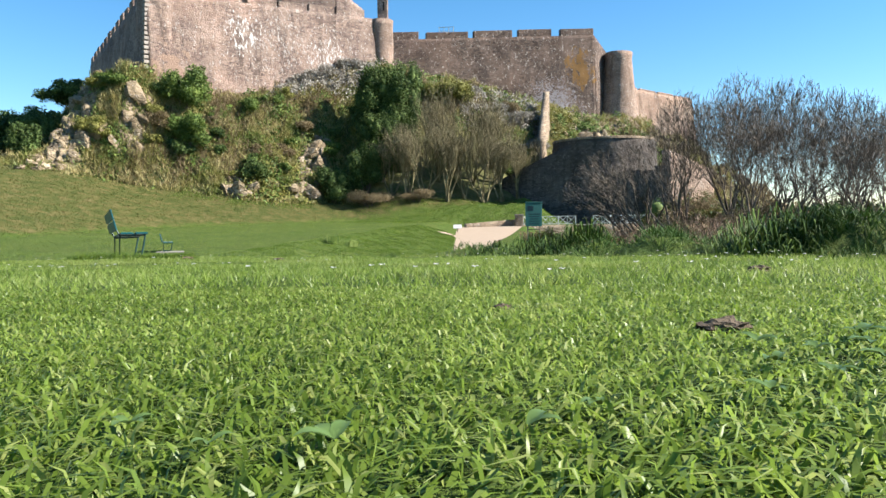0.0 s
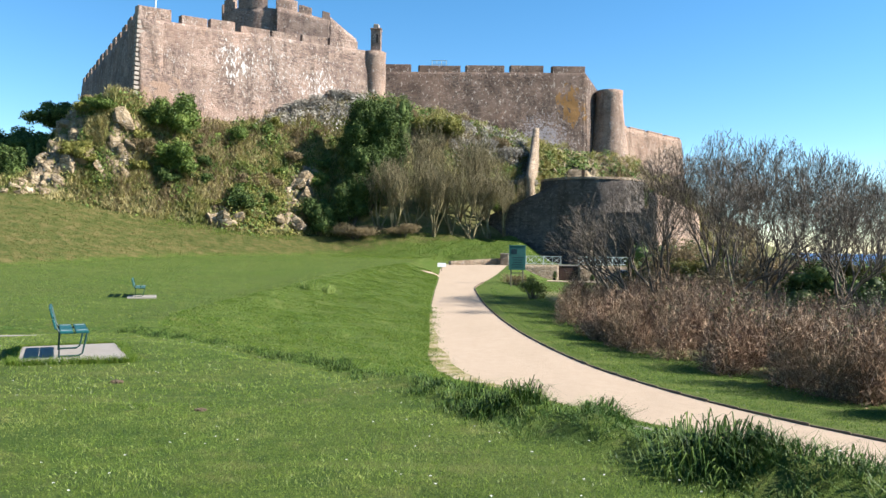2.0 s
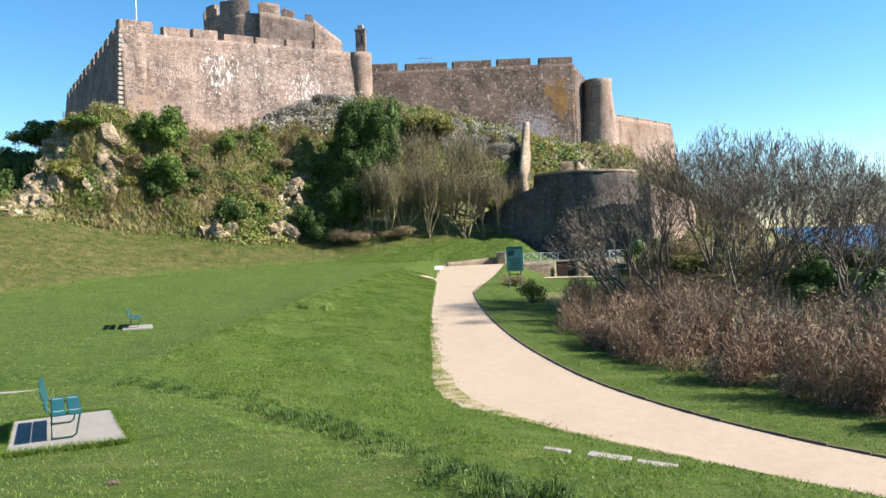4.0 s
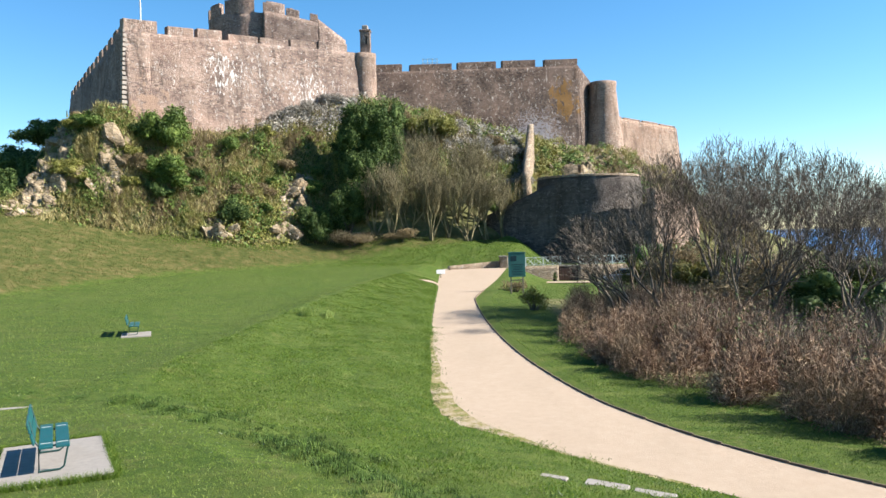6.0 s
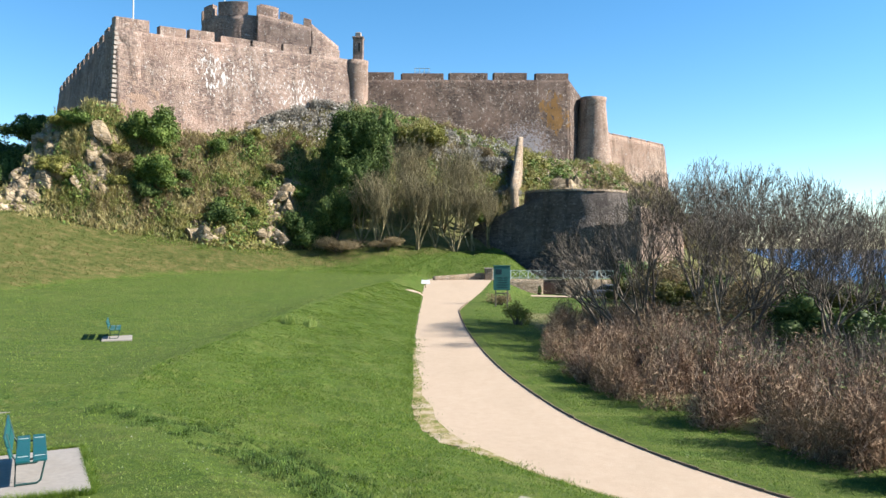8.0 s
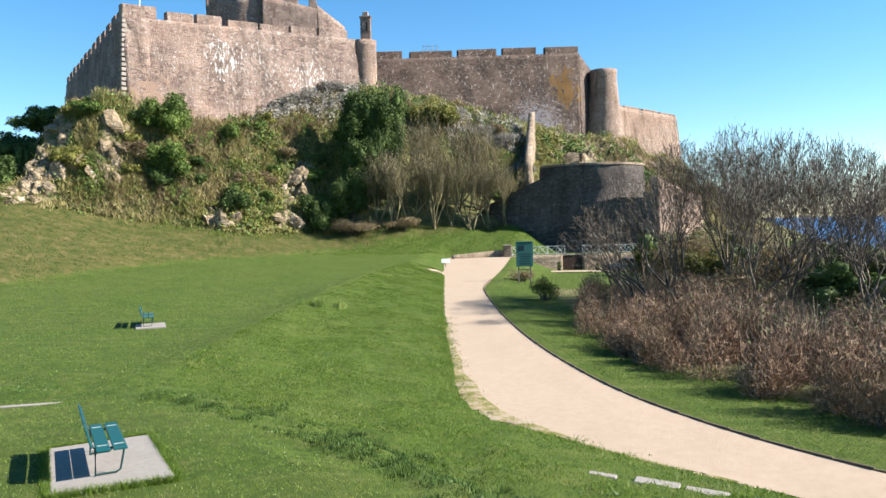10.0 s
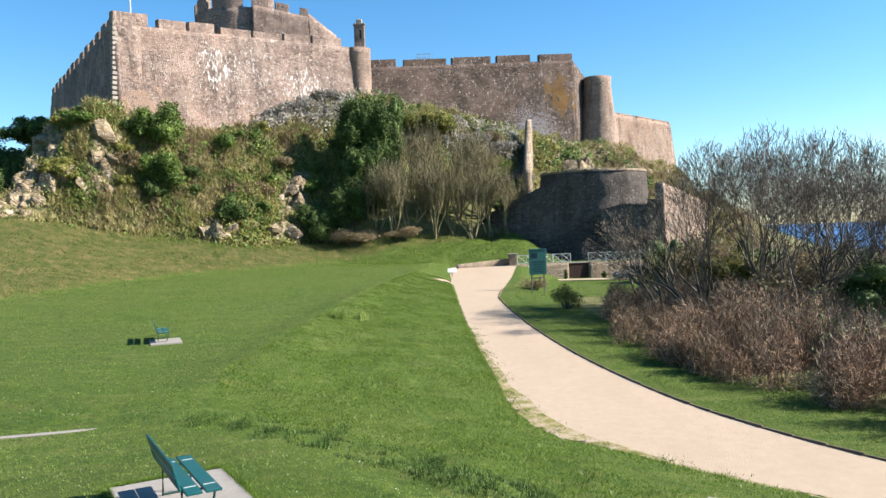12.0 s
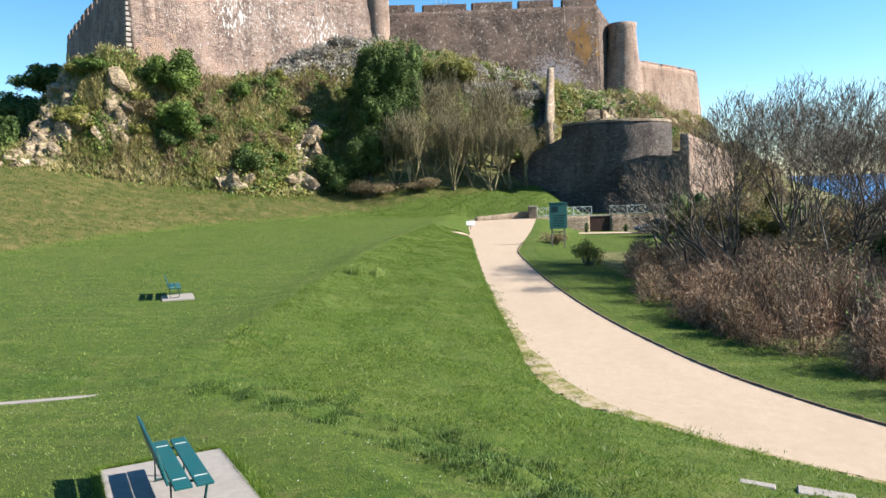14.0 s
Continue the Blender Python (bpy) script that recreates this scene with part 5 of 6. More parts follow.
cover("scrub", "low olive scrub covering the castle mound", "scrub", 21, 110000, [(-51, -14, 0.0, 0.98, 0.45), (-14, 12, 0.25, 0.98, 0.2), (-42, -18, 0.02, 0.9, 0.2), (12, 44, 0.05, 0.98, 0.15)], 0.24, M_SCRUB, 0.2, True)
cover("green_scrub", "fresh green growth among the scrub", "scrub", 22, 44000, [(-45, -15, 0.1, 0.98, 0.4), (-12, 10, 0.5, 0.98, 0.2), (-27, -17, 0.0, 0.5, 0.15), (12, 30, 0.5, 0.95, 0.15)], 0.28, M_GREENBUSH)
cover("dead_bracken", "brown dead bracken on the castle mound", "bracken", 23, 22000, [(-40, -26, 0.1, 0.6, 0.3), (-32, -18, 0.6, 0.98, 0.35), (-10, 4, 0.55, 0.95, 0.35), (22, 48, 0.0, 0.9, 0.9)], 0.26, M_BRACKEN, 0.3, True)
cover("blossom_scrub", "grey-white blossoming blackthorn scrub", "scrub", 24, 22000, [(-26, -13, 0.78, 0.98, 0.5), (-2, 11, 0.55, 0.9, 0.5)], 0.26, M_BLOSSOM, 0.6)
cover("yellow_scrub", "yellow-green growth at the foot of the mound", "scrub", 25, 14000, [(-26, -19, 0.0, 0.35, 0.7), (12.5, 17, 0.6, 0.95, 0.3)], 0.24, M_YELLOWBUSH)

bank = np.random.default_rng(31)                        # dry rough grass on the bank below
n = 110000
x, y = bank.uniform(-62, 6, n), bank.uniform(46, 97, n)
k = (side(x, y, BROWN) > bank.normal(0.5, 1.2, n)) & (y < along(FOOT, x) + 1)
x, y = x[k], y[k]
tagged(sheet("dry_grass", *spears(bank, x, y, land(x, y), 0.11, 0.05, 2.2), M_DRY), "dry tussocky grass on the bank under the mound", "grass", kind="stuff")

# large bushes, each a thing
shrub("ivy_thicket", "tall dark ivy-clad thicket against the mound", -11.2, 99.5, 41, 9.0, 15.0, M_IVY, 34000, 0.34, 64, depth=6.5)
shrub("ivy_thicket", "dark evergreen bush at the foot of the thicket", -13.0, 95.0, 42, 5.6, 6.5, M_IVY, 6500, 0.27, 14)
shrub("ivy_thicket", "dark lower ivy thicket against the mound", -11.2, 96.6, 39, 7.0, 10.5, M_IVY, 16000, 0.30, 36, depth=5.0)
shrub("ivy_thicket", "sunlit green ivy at the head of the thicket", -8.6, 102.0, 37, 6.0, 12.5, M_IVY, 14000, 0.30, 36, depth=5.0)
for k, (x, y, w, h) in enumerate([(-50.2, 94.0, 6.5, 4.6), (-48.8, 89.0, 4.5, 8.0), (-55.5, 97.0, 8.0, 5.0), (-49.6, 83.5, 4.0, 5.5)]):
    shrub("evergreen_bush", "dark bush in the shaded hollow beyond the ridge", x, y, 500 + k, w, h, M_IVY, 4500, 0.36, 22)
brush = np.random.default_rng(38)
for k in range(64):
    x, v = brush.uniform(-44, 10), brush.uniform(0.08, 0.95)
    y = float(along(FOOT, x) + (along(HEAD, x) - along(FOOT, x)) * v)
    w = brush.uniform(1.2, 3.8)
    mat, words = ((M_GREENBUSH, "small green bush on the castle mound"), (M_IVY, "dark small evergreen on the castle mound"), (M_YELLOWBUSH, "yellow-green gorse bush on the castle mound"), (M_BRACKEN, "brown withered bush on the castle mound"))[k % 4]
    shrub("mound_bush", words, x, y, 400 + k, w, w * brush.uniform(0.5, 0.8), mat, 1500, 0.24, 9, group="bushes on the mound")
shrub("evergreen_bush", "rounded green bush below the pale rock", -16.8, 93.5, 43, 4.4, 5.2, M_IVY, 5000, 0.25, 12)
shrub("evergreen_bush", "bright green ivy bush under the rampart", -34.5, 90.8, 44, 6.0, 6.5, M_GREENBUSH, 6000, 0.36, 14)
shrub("evergreen_bush", "green bush half way up the mound", -33.0, 88.4, 45, 5.0, 5.0, M_GREENBUSH, 4500, 0.34, 12)
shrub("evergreen_bush", "low green bush by the corner of the wall", -42.0, 88.0, 46, 4.5, 2.0, M_GREENBUSH, 2500, 0.34, 10)
shrub("evergreen_bush", "green bush under the corner tower", 27.0, 118.0, 49, 6.5, 3.6, M_GREENBUSH, 3600, 0.36, 11)
shrub("evergreen_bush", "yellowish bush at the head of the thicket", -3.0, 112.0, 50, 8.0, 5.0, M_YELLOWBUSH, 4500, 0.36, 12)
shrub("evergreen_bush", "dark bush by the rocks", -26.0, 89.4, 51, 3.6, 3.4, M_IVY, 2200, 0.30, 9)
shrub("bramble", "low straw-coloured bush behind the information board", 5.3, 66.2, 122, 2.6, 1.3, M_BRACKEN, 900, 0.14, 10)
shrub("evergreen_bush", "small yellow-green shrub on the verge", 5.5, 52.0, 52, 2.0, 1.9, M_YELLOWBUSH, 1300, 0.13, 14, core=False)
shrub("evergreen_bush", "dark low bush below the rocky ridge", -56.0, 80.0, 53, 7.0, 4.2, M_IVY, 3600, 0.40, 12)
for k, (x, y, w, h) in enumerate([(-72.0, 112.0, 14.0, 11.0), (-62.0, 97.0, 10.0, 7.0), (-66.0, 88.0, 10.0, 7.5), (-82.0, 100.0, 16.0, 12.0), (-60.0, 104.0, 10.0, 8.0)]):
    shrub("evergreen_bush", "large dark evergreen bush beyond the mound", x, y, 54 + k, w, h, M_IVY, 4500, 0.55, 14)
for k, (x, y, w, h) in enumerate([(-21, 107, 6, 3.2), (-17.5, 110, 5, 3.0), (-23.5, 104.5, 4.5, 2.6), (2.5, 113, 6, 3.2), (7.5, 114, 5.5, 3.0), (-0.5, 115.5, 5, 3.0), (9.5, 109, 4, 2.6)]):
    shrub("blackthorn", "grey-white blossoming blackthorn bush", x, y, 70 + k, w, h, M_BLOSSOM, 2600, 0.26, 11, group="blackthorns on the mound")

# bare trees before the mound
for k, (x, y, h) in enumerate([(-9.6, 94.5, 9.5), (-7.6, 93.4, 10.5), (-5.4, 95.0, 11.0), (-3.0, 94.6, 10.5), (-0.6, 95.4, 11.0), (1.8, 95.6, 10.5), (4.0, 96.6, 10.0), (6.2, 97.2, 9.5), (-4.0, 98.0, 13.0), (0.4, 99.0, 13.0), (3.6, 100.0, 12.5)]):
    bare_tree("bare_tree", "bare many-stemmed tree with lichened bark", x, y, 90 + k, h * 0.98, 0.13, M_YELLOWBARK, M_OLIVETWIG, "trees below the thicket", forks=4, stems=5, spread=0.5, twig=0.017, upward=0.55)
shrub("bramble", "brown leafless bramble at the tree feet", -12.2, 92.4, 120, 6.5, 2.4, M_BRACKEN, 2600, 0.2, 12)
shrub("bramble", "brown leafless bramble at the foot of the mound", -6.5, 92.6, 121, 5.0, 1.8, M_BRACKEN, 1800, 0.2, 12)

# ---------------------------------------------------------------- bare trees and hedge beyond the path
for k, (x, y, h, lx, st, reach) in enumerate([(10.6, 47.5, 8.2, -0.05, 2, 4.8), (10.4, 42.0, 7.4, -0.04, 1, 4.2), (10.8, 53.0, 6.8, -0.04, 2, 4.4), (12.8, 46.0, 8.8, -0.02, 2, 4.0), (17.6, 43.2, 9.4, 0.0, 2, 3.8), (22.4, 41.6, 8.8, 0.02, 2, 3.8), (29.6, 44.0, 9.0, 0.02, 3, 4.2), (14.2, 50.0, 10.8, -0.01, 3, 4.0), (16.4, 46.5, 11.4, 0.0, 3, 4.2), (19.0, 46.0, 11.2, 0.01, 3, 4.2),
                                              (21.6, 44.8, 10.3, 0.02, 3, 4.2), (24.2, 43.4, 9.6, 0.02, 3, 4.2), (18.0, 51.5, 11.6, 0.0, 3, 4.2), (15.2, 42.0, 8.4, 0.01, 2, 3.4), (20.0, 40.0, 8.0, 0.02, 2, 3.4),
                                              (26.8, 46.0, 9.6, 0.02, 3, 4.2), (23.4, 49.5, 11.0, 0.0, 3, 4.2), (13.0, 54.0, 9.6, -0.02, 2, 3.6),
                                              (21.0, 57.0, 9.5, 0.0, 2, 4.0), (26.0, 55.0, 9.5, 0.0, 2, 4.2), (31.0, 52.0, 9.5, 0.01, 2, 4.2), (27.0, 62.0, 9.5, 0.0, 2, 4.2), (33.0, 59.0, 9.5, 0.01, 2, 4.2)]):
    fan_tree("bare_tree", "bare wind-shaped tree with dense fine twigs", x, y, 140 + k, h, 0.17, st, reach, lx, "trees beyond the path")


def hedge():
    """Rounded bushes of dense brown leafless twigs side by side beyond the verge."""
    rng = np.random.default_rng(61)
    c = 230
    cy = rng.uniform(6, 52, c)
    off = along([(6, 5.0), (22, 4.9), (26, 4.6), (30, 3.6), (34, 3.2), (38, 3.2), (42, 3.9), (48, 5.4), (52, 6.6)], cy) + rng.uniform(0, 1, c) ** 1.4 * 11.0
    cx = along([(b, a) for a, b in sorted(PATH_R, key=lambda q: q[1])], cy) + off
    ch = 1.75 + 0.55 * wavy(cx * 0.9, cy * 0.9, 4) + rng.uniform(-0.5, 0.5, c) + 0.7 * smooth(4.0, 7.0, off) * rng.random(c)
    ch = ch * (1 - 0.12 * smooth(38, 46, cy))
    cr = rng.uniform(0.62, 0.95, c) * (0.5 + 0.3 * ch)
    n = 240000                                          # short twigs through the outer layers of each dome
    near = 1.0 / np.hypot(cx, cy - 3)
    i = rng.choice(c, n, p=near / near.sum())
    a, u = rng.uniform(0, 2 * math.pi, n), rng.random(n)
    el = np.arcsin(u)
    depth = 1 - 0.55 * rng.random(n) ** 1.6
    bump = 1 + 0.16 * np.sin(a * 3 + i) * np.cos(el * 4 + 2 * i)
    o = np.stack([np.cos(a) * np.cos(el) * cr[i], np.sin(a) * np.cos(el) * cr[i], np.sin(el) * ch[i]], -1) * (depth * bump)[:, None]
    gx, gy = cx[i], cy[i]
    P = o + np.stack([gx, gy, land(gx, gy)], -1)
    way = o / (np.linalg.norm(o, axis=1, keepdims=True) + 1e-6) * 0.6 + rng.normal(0, 0.62, (n, 3)) + np.array([0, 0, 0.25])
    way /= np.linalg.norm(way, axis=1, keepdims=True)
    Q = P + way * rng.uniform(0.10, 0.36, (n, 1))
    P = P - way * 0.08
    S = np.concatenate([P, Q, np.full((n, 1), 0.0125), np.full((n, 1), 0.004)], 1)
    m = 14000                                           # and the stems that carry them
    j = rng.integers(0, n, m)
    base = np.stack([cx[i[j]] + rng.normal(0, 0.22, m), cy[i[j]] + rng.normal(0, 0.22, m), land(cx[i[j]], cy[i[j]]) - 0.1], -1)
    S0 = np.concatenate([base, P[j], np.full((m, 1), 0.015), np.full((m, 1), 0.009)], 1)
    ob = sheet("hedge", *wisps(np.concatenate([S, S0]), rng), M_REDTWIG)
    return tagged(ob, "dense reddish-brown leafless hedge beyond the verge", "hedge", kind="stuff")


def undergrowth():
    """Tall tangled stems under and beyond the trees."""
    rng = np.random.default_rng(63)
    c = 560
    cx, cy = rng.uniform(9, 46, c), rng.uniform(26, 76, c)
    k = (cx - along([(b, a) for a, b in sorted(PATH_R, key=lambda q: q[1])], cy) > 7.5 + 2.5 * smooth(38, 46, cy)) & ((cy < 57) | (cx > 19))
    cx, cy = cx[k], cy[k]
    ch = rng.uniform(1.7, 3.3, len(cx)) * (1 - 0.25 * smooth(36, 44, cy) * (cx < 21)) * (1 + 0.6 * smooth(50, 60, cy))
    n = 85000
    i = rng.integers(0, len(cx), n)
    a, w = rng.uniform(0, 2 * math.pi, n), rng.random(n) ** 0.6
    x, y = cx[i] + rng.normal(0, 0.8, n), cy[i] + rng.normal(0, 0.8, n)
    z = land(x, y)
    h = ch[i] * (1 - 0.4 * w * w) * rng.uniform(0.4, 1.05, n)
    p = np.stack([x, y, z + h * rng.uniform(0, 0.4, n)], -1)
    q = np.stack([x + np.cos(a) * w * 0.6 * ch[i], y + np.sin(a) * w * 0.6 * ch[i], z + h], -1)
    S = np.concatenate([p, q, np.full((n, 1), 0.020), np.full((n, 1), 0.010)], 1)
    m = 50000
    j = rng.integers(0, n, m)
    f = rng.uniform(0.2, 1.0, m)[:, None]
    P = p[j] * (1 - f) + q[j] * f
    sheet_ob = sheet("undergrowth", *wisps(S, rng), M_TWIG)
    tagged(sheet_ob, "tangled olive-brown stems under the trees", "undergrowth", kind="stuff")
    lv = sheet("bramble_leaves", *leaf_quads(rng, P, np.tile([[0.3, -0.3, 0.8]], (m, 1)), 0.11, 0.6), M_IVY)
    return tagged(lv, "dull green bramble leaves under the trees", "leaves", kind="stuff")


hedge()
undergrowth()
rng = np.random.default_rng(62)                         # brambles under and beyond the trees
for k in range(40):
    x, y = rng.uniform(15, 42), rng.uniform(40, 80)
    shrub("bramble", "dull brown and green bramble under the trees", x, y, 200 + k, rng.uniform(3.5, 6), rng.uniform(2.0, 4.2) * (1.0 if y < 52 else 1.4), (M_BRACKEN, M_IVY, M_DRY)[k % 3], 1300, 0.26, 12, group="brambles under the trees")

# ---------------------------------------------------------------- grass
def off_slab(x, y):
    """Which places lie clear of the near bench's slab."""
    c, s = math.cos(radians(28.6)), math.sin(radians(28.6))
    u, v = (x + 6.35) * c + (y - 13.85) * s, -(x + 6.35) * s + (y - 13.85) * c
    return (np.abs(u) > 0.86) | (np.abs(v) > 1.65)


def lawn_patch(name, label, seed, n, x0, x1, y0, y1, tall, wide, lean=1.5, fine=False, hole=None):
    rng = np.random.default_rng(seed)
    x, y = rng.uniform(x0, x1, n), rng.uniform(y0, y1, n)
    k = (side(x, y, LAWN_EDGE) < 0.2) & off_slab(x, y)
    if hole:
        k &= ~((x > hole[0]) & (x < hole[1]) & (y > hole[2]) & (y < hole[3]))
    x, y = x[k], y[k]
    h = tall * (1 + 0.35 * wavy(x * 3.1, y * 2.7, 1)) * rng.uniform(0.6, 1.2, len(x))
    return tagged(sheet(name, *(blades if fine else spears)(rng, x, y, land(x, y), h, wide, lean), M_BLADE), label, "grass", kind="stuff")


lawn_patch("lawn_grass", "short mown lawn grass close by", 71, 100000, -1.25, 1.25, -0.1, 1.9, 0.0145, 0.0034, 2.8, True)
lawn_patch("lawn_grass", "short mown lawn grass", 72, 160000, -5.0, 4.5, -1.5, 9.0, 0.027, 0.0070, 1.9, False, (-1.2, 1.2, -0.1, 1.8))
lawn_patch("lawn_grass", "mown lawn farther off", 73, 145000, -17, 5, -4, 21.5, 0.036, 0.015, 1.7, False, (-4.8, 4.5, -1.4, 8.6))


rng = np.random.default_rng(74)                         # the farther green
n = 110000
x, y = rng.uniform(-44, 0, n), rng.uniform(21, 86, n)
s = -side(x, y, PATH_L)
k = (side(x, y, LAWN_EDGE) > 1.0) & (side(x, y, BROWN) < 0.5) & (s > 1.5) & (np.hypot(x + 14.75, y - 36.6) > 1.4)
x, y = x[k], y[k]
tagged(sheet("field_grass", *spears(rng, x, y, land(x, y), 0.045, 0.034, 2.0), M_FIELD), "close-mown grass of the farther green", "grass", kind="stuff")


def rank_grass():
    """Long tufts along the lawn's edge and down the bank."""
    rng = np.random.default_rng(75)
    p = np.array(LAWN_EDGE[1:-1], float)
    d = np.r_[0, np.cumsum(np.hypot(*np.diff(p, axis=0).T))]
    tufts = 1500
    t = rng.uniform(2, d[-1], tufts)
    off = np.abs(rng.normal(0, 1, tufts)) * 1.5 + rng.uniform(-0.1, 0.3, tufts)
    cx, cy = np.interp(t, d, p[:, 0]), np.interp(t, d, p[:, 1])
    cx, cy = cx + off * 0.75 + rng.normal(0, 0.2, tufts), cy + off * 0.62 + rng.normal(0, 0.2, tufts)
    near = smooth(0.0, 3.4, cx)
    size = (0.25 + 0.75 * rng.random(tufts) ** 1.8) * (0.5 + 0.5 * near)
    n = 130000
    weight = size ** 1.5 * (0.6 + near)
    i = rng.choice(tufts, n, p=weight / weight.sum())
    x, y = cx[i] + rng.normal(0, 0.28, n) * size[i], cy[i] + rng.normal(0, 0.28, n) * size[i]
    h = (0.10 + 0.27 * size[i]) * np.exp(-2.0 * ((x - cx[i]) ** 2 + (y - cy[i]) ** 2))
    return tagged(sheet("rank_grass", *spears(rng, x, y, land(x, y), h * 0.55, 0.0085, 2.4), M_TALL), "long dark green tufts along the lawn's edge", "grass", kind="stuff")


rank_grass()


def tussocks():
    """Matted, drooping long grass where the lawn's edge drops to the path, heaped in uneven lumps."""
    rng = np.random.default_rng(77)
    p = np.array([q for q in LAWN_EDGE if q[0] > -9], float)
    d = np.r_[0, np.cumsum(np.hypot(*np.diff(p, axis=0).T))]
    c = 620
    t = min(d[-1], 36) * rng.random(c) ** 0.85
    off = -0.15 + 3.4 * rng.random(c) ** 1.25
    cx, cy = np.interp(t, d, p[:, 0]) + off * 0.75 + rng.normal(0, 0.12, c), np.interp(t, d, p[:, 1]) + off * 0.62 + rng.normal(0, 0.12, c)
    size = (0.22 + 0.9 * rng.random(c) ** 2.2) * (0.55 + 0.55 * smooth(-2.0, 3.0, cx))
    size = size * (0.55 + 0.6 * np.clip(0.5 + wavy(cx * 1.7, cy * 1.6, 5), 0, 1.2))
    n = 64000
    i = rng.choice(c, n, p=size ** 1.4 / (size ** 1.4).sum())
    ox, oy = rng.normal(0, 0.22, n) * (0.35 + size[i]), rng.normal(0, 0.22, n) * (0.35 + size[i])
    x, y = cx[i] + ox, cy[i] + oy
    rr = np.hypot(ox, oy) / (0.22 * (0.35 + size[i]))
    z = land(x, y)
    h = (0.06 + 0.21 * size[i] * np.exp(-0.45 * rr ** 2)) * rng.uniform(0.55, 1.15, n)
    a = np.arctan2(oy * 2.0 + 0.10 + rng.normal(0, 0.30, n), ox * 2.0 + 0.12 + rng.normal(0, 0.30, n))
    reach = h * rng.uniform(0.5, 1.5, n)
    wd = 0.0052 * rng.uniform(0.7, 1.4, n)
    px, py = -np.sin(a) * wd, np.cos(a) * wd
    V = np.empty((n, 6, 3))
    droop = rng.uniform(0.1, 1.0, n)
    for k, (f, g) in enumerate(((0.0, 1.0), (0.40, 0.9), (1.0, 0.12))):
        u = (np.full(n, -0.03), np.full(n, 0.9), droop)[k]
        bx, by, bz = x + np.cos(a) * reach * f, y + np.sin(a) * reach * f, z + h * u
        V[:, 2 * k], V[:, 2 * k + 1] = np.stack([bx - px * g, by - py * g, bz], -1), np.stack([bx + px * g, by + py * g, bz], -1)
    F = np.array([[0, 1, 3, 2], [2, 3, 5, 4]])[None] + (np.arange(n) * 6)[:, None, None]
    return tagged(sheet("tussocks", V.reshape(-1, 3), F.reshape(-1, 4), M_TUSSOCK_SHADE), "matted drooping green grass tussocks, coloured darker for their shade", "grass", kind="stuff")


tussocks()
rng = np.random.default_rng(76)
n = 150000                                              # the bank's unmown grass
y = rng.uniform(9, 72, n)
s = rng.random(n) * along([(9, 10.5), (25, 9.6), (41, 8), (65, 4.4), (72, 3)], y)
x = along([(b, a) for a, b in sorted(PATH_L, key=lambda q: q[1])], y) - s - 0.1
k = side(x, y, LAWN_EDGE) > 0.3
x, y = x[k], y[k]
tagged(sheet("bank_grass", *spears(rng, x, y, land(x, y), 0.065 * (1 + 0.7 * wavy(x * 1.3, y * 1.1, 9)), 0.022, 1.8), M_BANK), "unmown green grass on the bank above the path", "grass", kind="stuff")

x, y = rng.uniform(-18, 12, 36000), rng.uniform(78, 96, 36000)
k = (rng.random(36000) < smooth(-18, -6, x)) & (y > 84.9 - 5 * smooth(-2, -6, x) * rng.random(36000)) & ((x > -1.5) | (side(x, y, PATH_L) < -1.0))
x, y = x[k], y[k]
tagged(sheet("slope_grass", *spears(rng, x, y, land(x, y), 0.14, 0.05, 1.4), M_BANK), "bright green grass on the slope behind the parapet", "grass", kind="stuff")

rng = np.random.default_rng(87)                         # the strip of grass between path and hedge
y = rng.uniform(12, 82, 42000)
off = rng.uniform(0.1, 1.0, 42000) * along([(12, 7), (30, 5.0), (44, 6.0), (56, 11), (82, 14)], y)
x = along([(b, a) for a, b in sorted(PATH_R, key=lambda q: q[1])], y) + off
tagged(sheet("verge_grass", *spears(rng, x, y, land(x, y), 0.055 * (1 + 0.4 * wavy(x * 1.9, y * 1.7, 3)), 0.026, 1.8), M_BANK), "short green grass between the path and the hedge", "grass", kind="stuff")

rng = np.random.default_rng(86)                         # thin tufts over the worn verge
y = rng.uniform(21, 45, 14000)
x = along([(b, a) for a, b in sorted(PATH_L, key=lambda q: q[1])], y) + rng.normal(-0.25, 0.30, 14000) + 0.3 * (1 - smooth(2, 6, np.abs(y - 26.5)))
k = wavy(x * 2.6, y * 2.2, 4) + rng.normal(0, 0.4, 14000) > 0.1
x, y = x[k], y[k]
tagged(sheet("verge_tufts", *spears(rng, x, y, np.maximum(land(x, y), path_z(y) + 0.04), 0.07, 0.016, 1.6), M_BANK), "thin grass tufts creeping over the path's edge", "grass", kind="stuff")

n = 9000                                                # longer grass round the bench slab
t, out = rng.uniform(0, 1, n), np.abs(rng.normal(0, 0.07, n)) - 0.015
edge, w = rng.integers(0, 4, n), 2 * t - 1
u = np.where(edge == 0, 0.85 + out, np.where(edge == 1, -0.85 - out, w * 0.88))
v = np.where(edge == 2, 1.65 + out, np.where(edge == 3, -1.65 - out, w * 1.68))
x, y = -6.35 + u * 0.878 - v * 0.479, 13.85 + u * 0.479 + v * 0.878
tagged(sheet("slab_fringe", *spears(rng, x, y, land(x, y), 0.075 + 0.05 * (edge == 3), 0.010, 1.2), M_BANK), "longer grass fringing the concrete bench slab", "grass", kind="stuff")

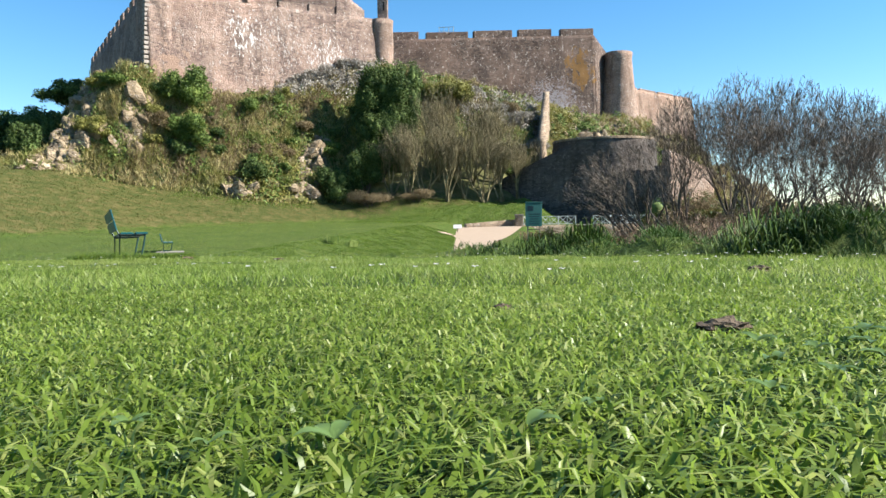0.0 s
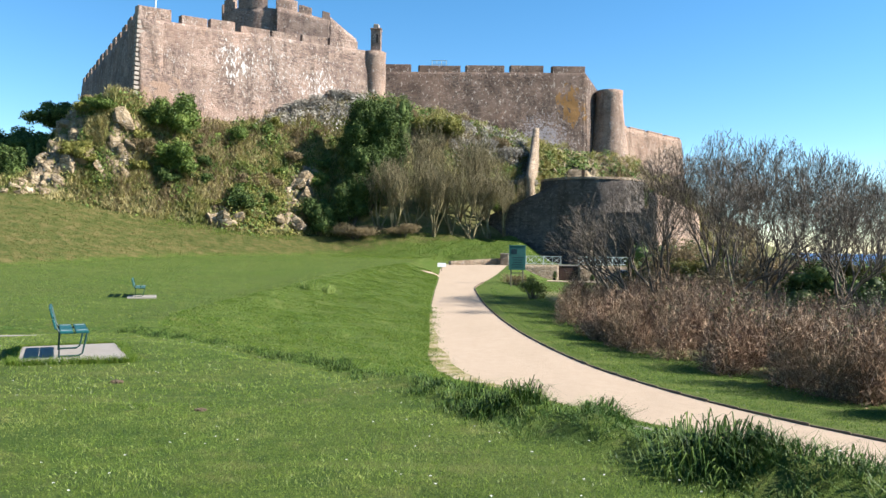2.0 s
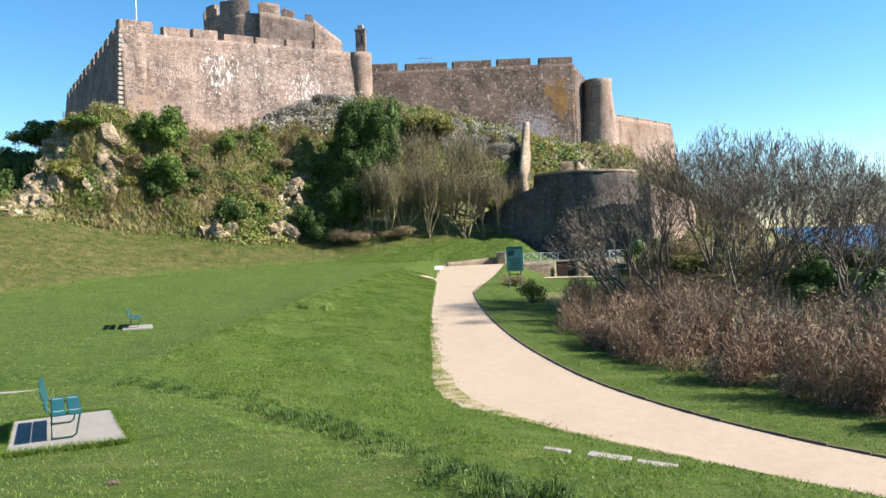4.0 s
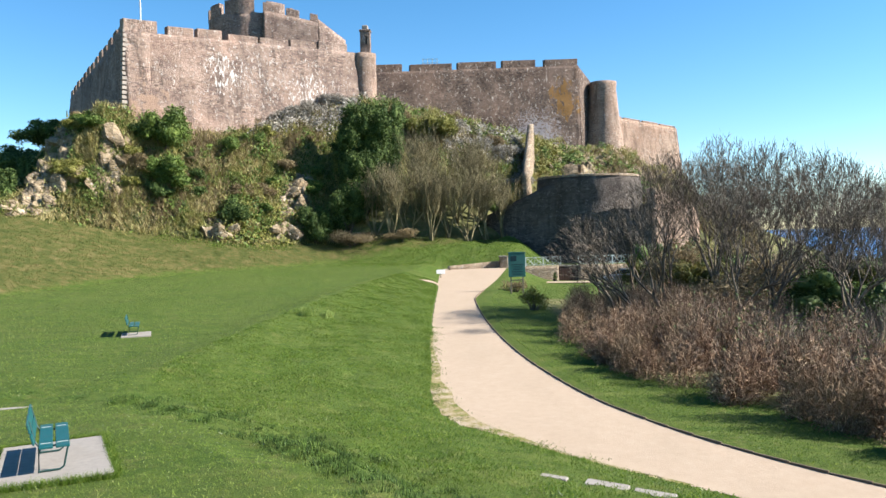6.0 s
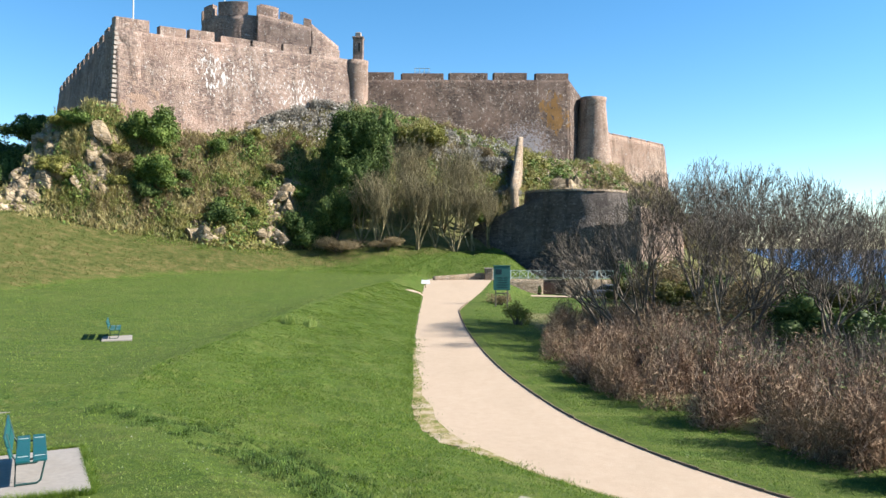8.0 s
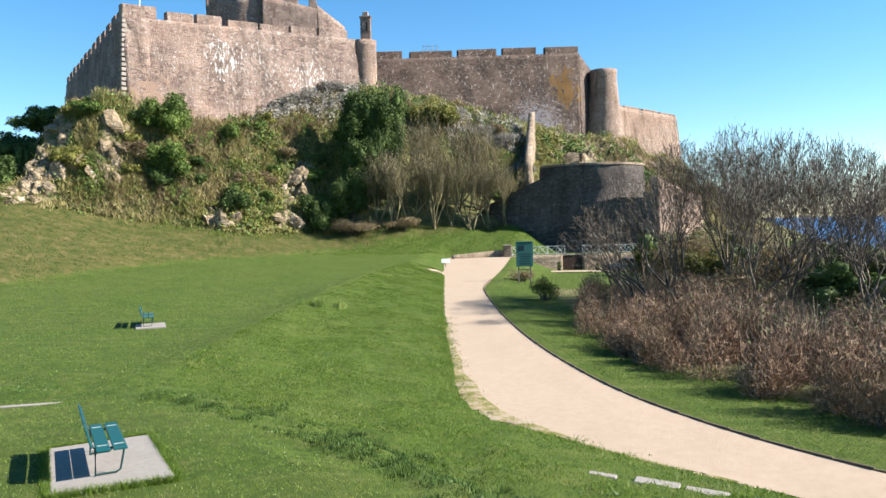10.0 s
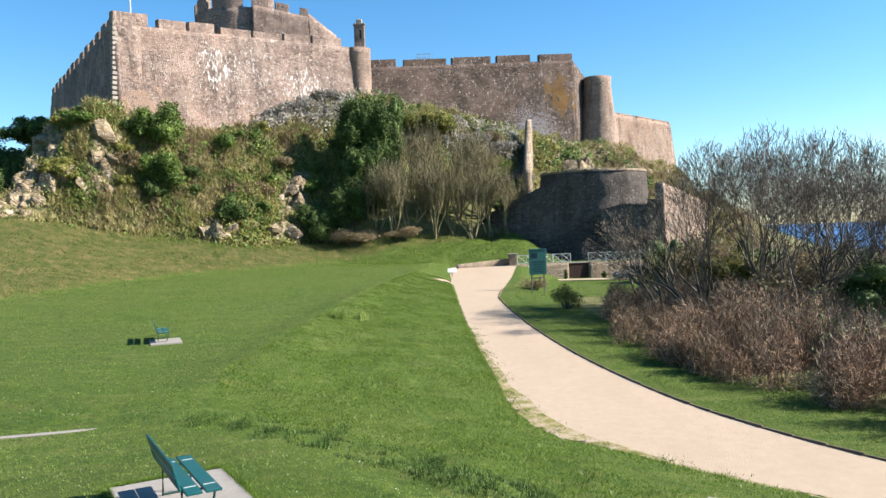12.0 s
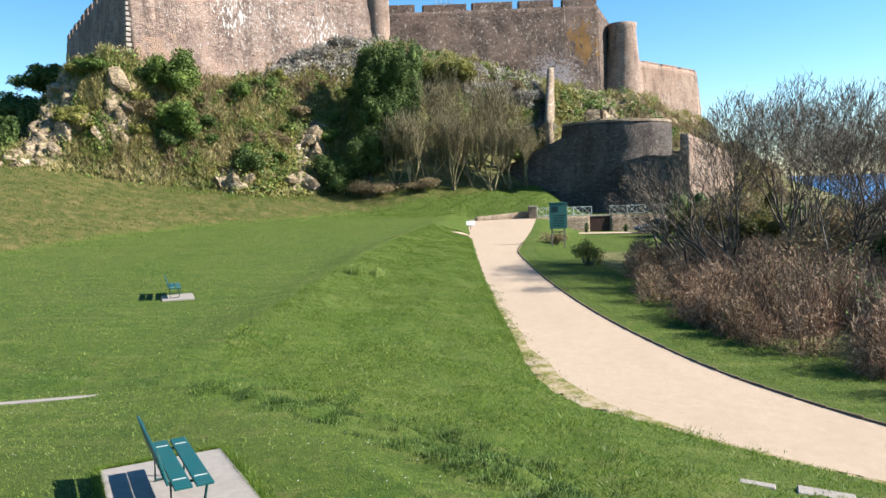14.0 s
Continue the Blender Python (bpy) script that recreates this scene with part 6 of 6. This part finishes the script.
x, y = rng.uniform(-33, -19, 16000), rng.uniform(79, 91, 16000)
lift = y - along(FOOT, x)
k = np.abs(lift + 1.2 + 0.5 * wavy(x * 0.7, y * 0.6, 2)) + rng.normal(0, 0.5, 16000) < 1.5
x, y = x[k], y[k]
tagged(sheet("foot_grass", *spears(rng, x, y, land(x, y), 0.13, 0.05, 1.6), M_BANK), "bright green grass at the foot of the mound", "grass", kind="stuff")

# daffodil clumps on the crest, daisies, leaves and worm casts on the lawn
for k, (x, y) in enumerate([(-7.9, 42.2), (-6.85, 43.0)]):
    rng = np.random.default_rng(80 + k)
    ob = empty("daffodil_clump", x, y, ground_z(x, y))
    a = rng.normal(0, 0.17, (220, 2))
    sheet("foliage", *blades(rng, a[:, 0], a[:, 1], np.zeros(220), np.full(220, 0.42), 0.028, 0.6), M_DAFFODIL, ob)
    tagged(ob, "yellow-green clump of daffodil leaves on the bank", "plant", "clumps on the bank")


def daisies():
    rng = np.random.default_rng(83)
    n = 1900
    y = 2.2 + 23 * rng.random(n)
    x = rng.uniform(-1, 1, n) * (1.0 + 0.75 * y)
    grp = wavy(x * 1.1, y * 1.0, 7) + rng.normal(0, 0.35, n) > 0.35
    k = (side(x, y, LAWN_EDGE) < 1.0) & grp
    x, y = x[k], y[k]
    n = len(x)
    z = land(x, y) + rng.uniform(0.035, 0.055, n)
    r = rng.uniform(0.007, 0.013, n)
    V = np.empty((n, 8, 3))
    for j in range(8):
        t = 2 * math.pi * j / 8
        V[:, j] = np.stack([x + r * math.cos(t), y + r * math.sin(t), z + (0.004 if j % 2 else 0.0)], -1)
    b = (np.arange(n) * 8)[:, None, None]
    F = np.array([[0, 1, 2, 3], [0, 3, 4, 7], [4, 5, 6, 7]])[None] + b
    return tagged(sheet("daisies", V.reshape(-1, 3), F.reshape(-1, 4), M_PETAL), "scattered small white daisies in the lawn", "flowers", kind="stuff")


daisies()


def broad_leaves(x, y, seed, count, size):
    """A flat rosette of broad weed leaves."""
    rng = np.random.default_rng(seed)
    ob = empty("weed_rosette", x, y, ground_z(x, y))
    for k in range(count):
        a, l = rng.uniform(0, 2 * math.pi), size * rng.uniform(0.6, 1.2)
        bm = bmesh.new()
        rows = []
        for u in np.linspace(0, 1, 6):
            w = l * 0.26 * math.sin(math.pi * min(1, 0.08 + u * 0.9)) ** 0.8
            h = 0.013 + 0.42 * l * math.sin(u * 2.2) * 0.6
            rows.append([bm.verts.new((u * l, s * w, h + abs(s) * w * 0.35)) for s in (-1, 0, 1)])
        for p, q in zip(rows, rows[1:]):
            for j in (0, 1):
                bm.faces.new((p[j], q[j], q[j + 1], p[j + 1]))
        lf = part("leaf", bm, M_WEED, ob, smooth=True)
        lf.matrix_local = pose(0, 0, 0, 0, 0, math.degrees(a))
    return tagged(ob, "low rosette of broad green weed leaves", "weed", "weeds in the lawn")


for k, (x, y, c, s) in enumerate([(0.36, 0.62, 8, 0.036), (0.30, 0.74, 7, 0.034), (0.42, 0.78, 8, 0.040), (0.22, 0.50, 6, 0.030), (-0.06, 0.40, 5, 0.034), (-0.20, 0.45, 5, 0.026), (0.05, 0.42, 5, 0.030), (0.10, 0.47, 4, 0.026),
                                  (0.46, 0.66, 8, 0.036), (0.33, 0.68, 7, 0.030), (0.39, 0.70, 7, 0.034), (0.27, 0.62, 6, 0.030), (0.49, 0.74, 7, 0.034), (-0.13, 0.40, 4, 0.024), (0.29, 0.56, 6, 0.028), (0.52, 0.82, 7, 0.036)]):
    broad_leaves(x, y, 300 + k, c, s * 0.58)


def worm_cast(x, y, size, seed):
    bm = bmesh.new()
    bmesh.ops.create_icosphere(bm, subdivisions=3, radius=1)
    for v in bm.verts:
        v.co *= 1 + 0.55 * noise.noise(v.co * 2.3 + Vector((seed, 0, 0))) + 0.25 * noise.noise(v.co * 6 + Vector((0, seed, 0)))
        v.co.z *= 0.36
    ob = part("molehill", bm, M_EARTH, smooth=False)
    ob.matrix_world = Matrix.Translation((x, y, ground_z(x, y) + 0.006)) @ Matrix.Diagonal((size, size * 0.8, size, 1))
    return tagged(ob, "small crumbly heap of dark earth in the lawn", "molehill", "earth heaps in the lawn")


for k, (x, y, s) in enumerate([(0.33, 0.93, 0.030), (0.07, 1.28, 0.016), (-3.95, 10.4, 0.09), (-2.2, 8.6, 0.06), (1.3, 3.4, 0.05)]):
    worm_cast(x, y, s, k + 1)
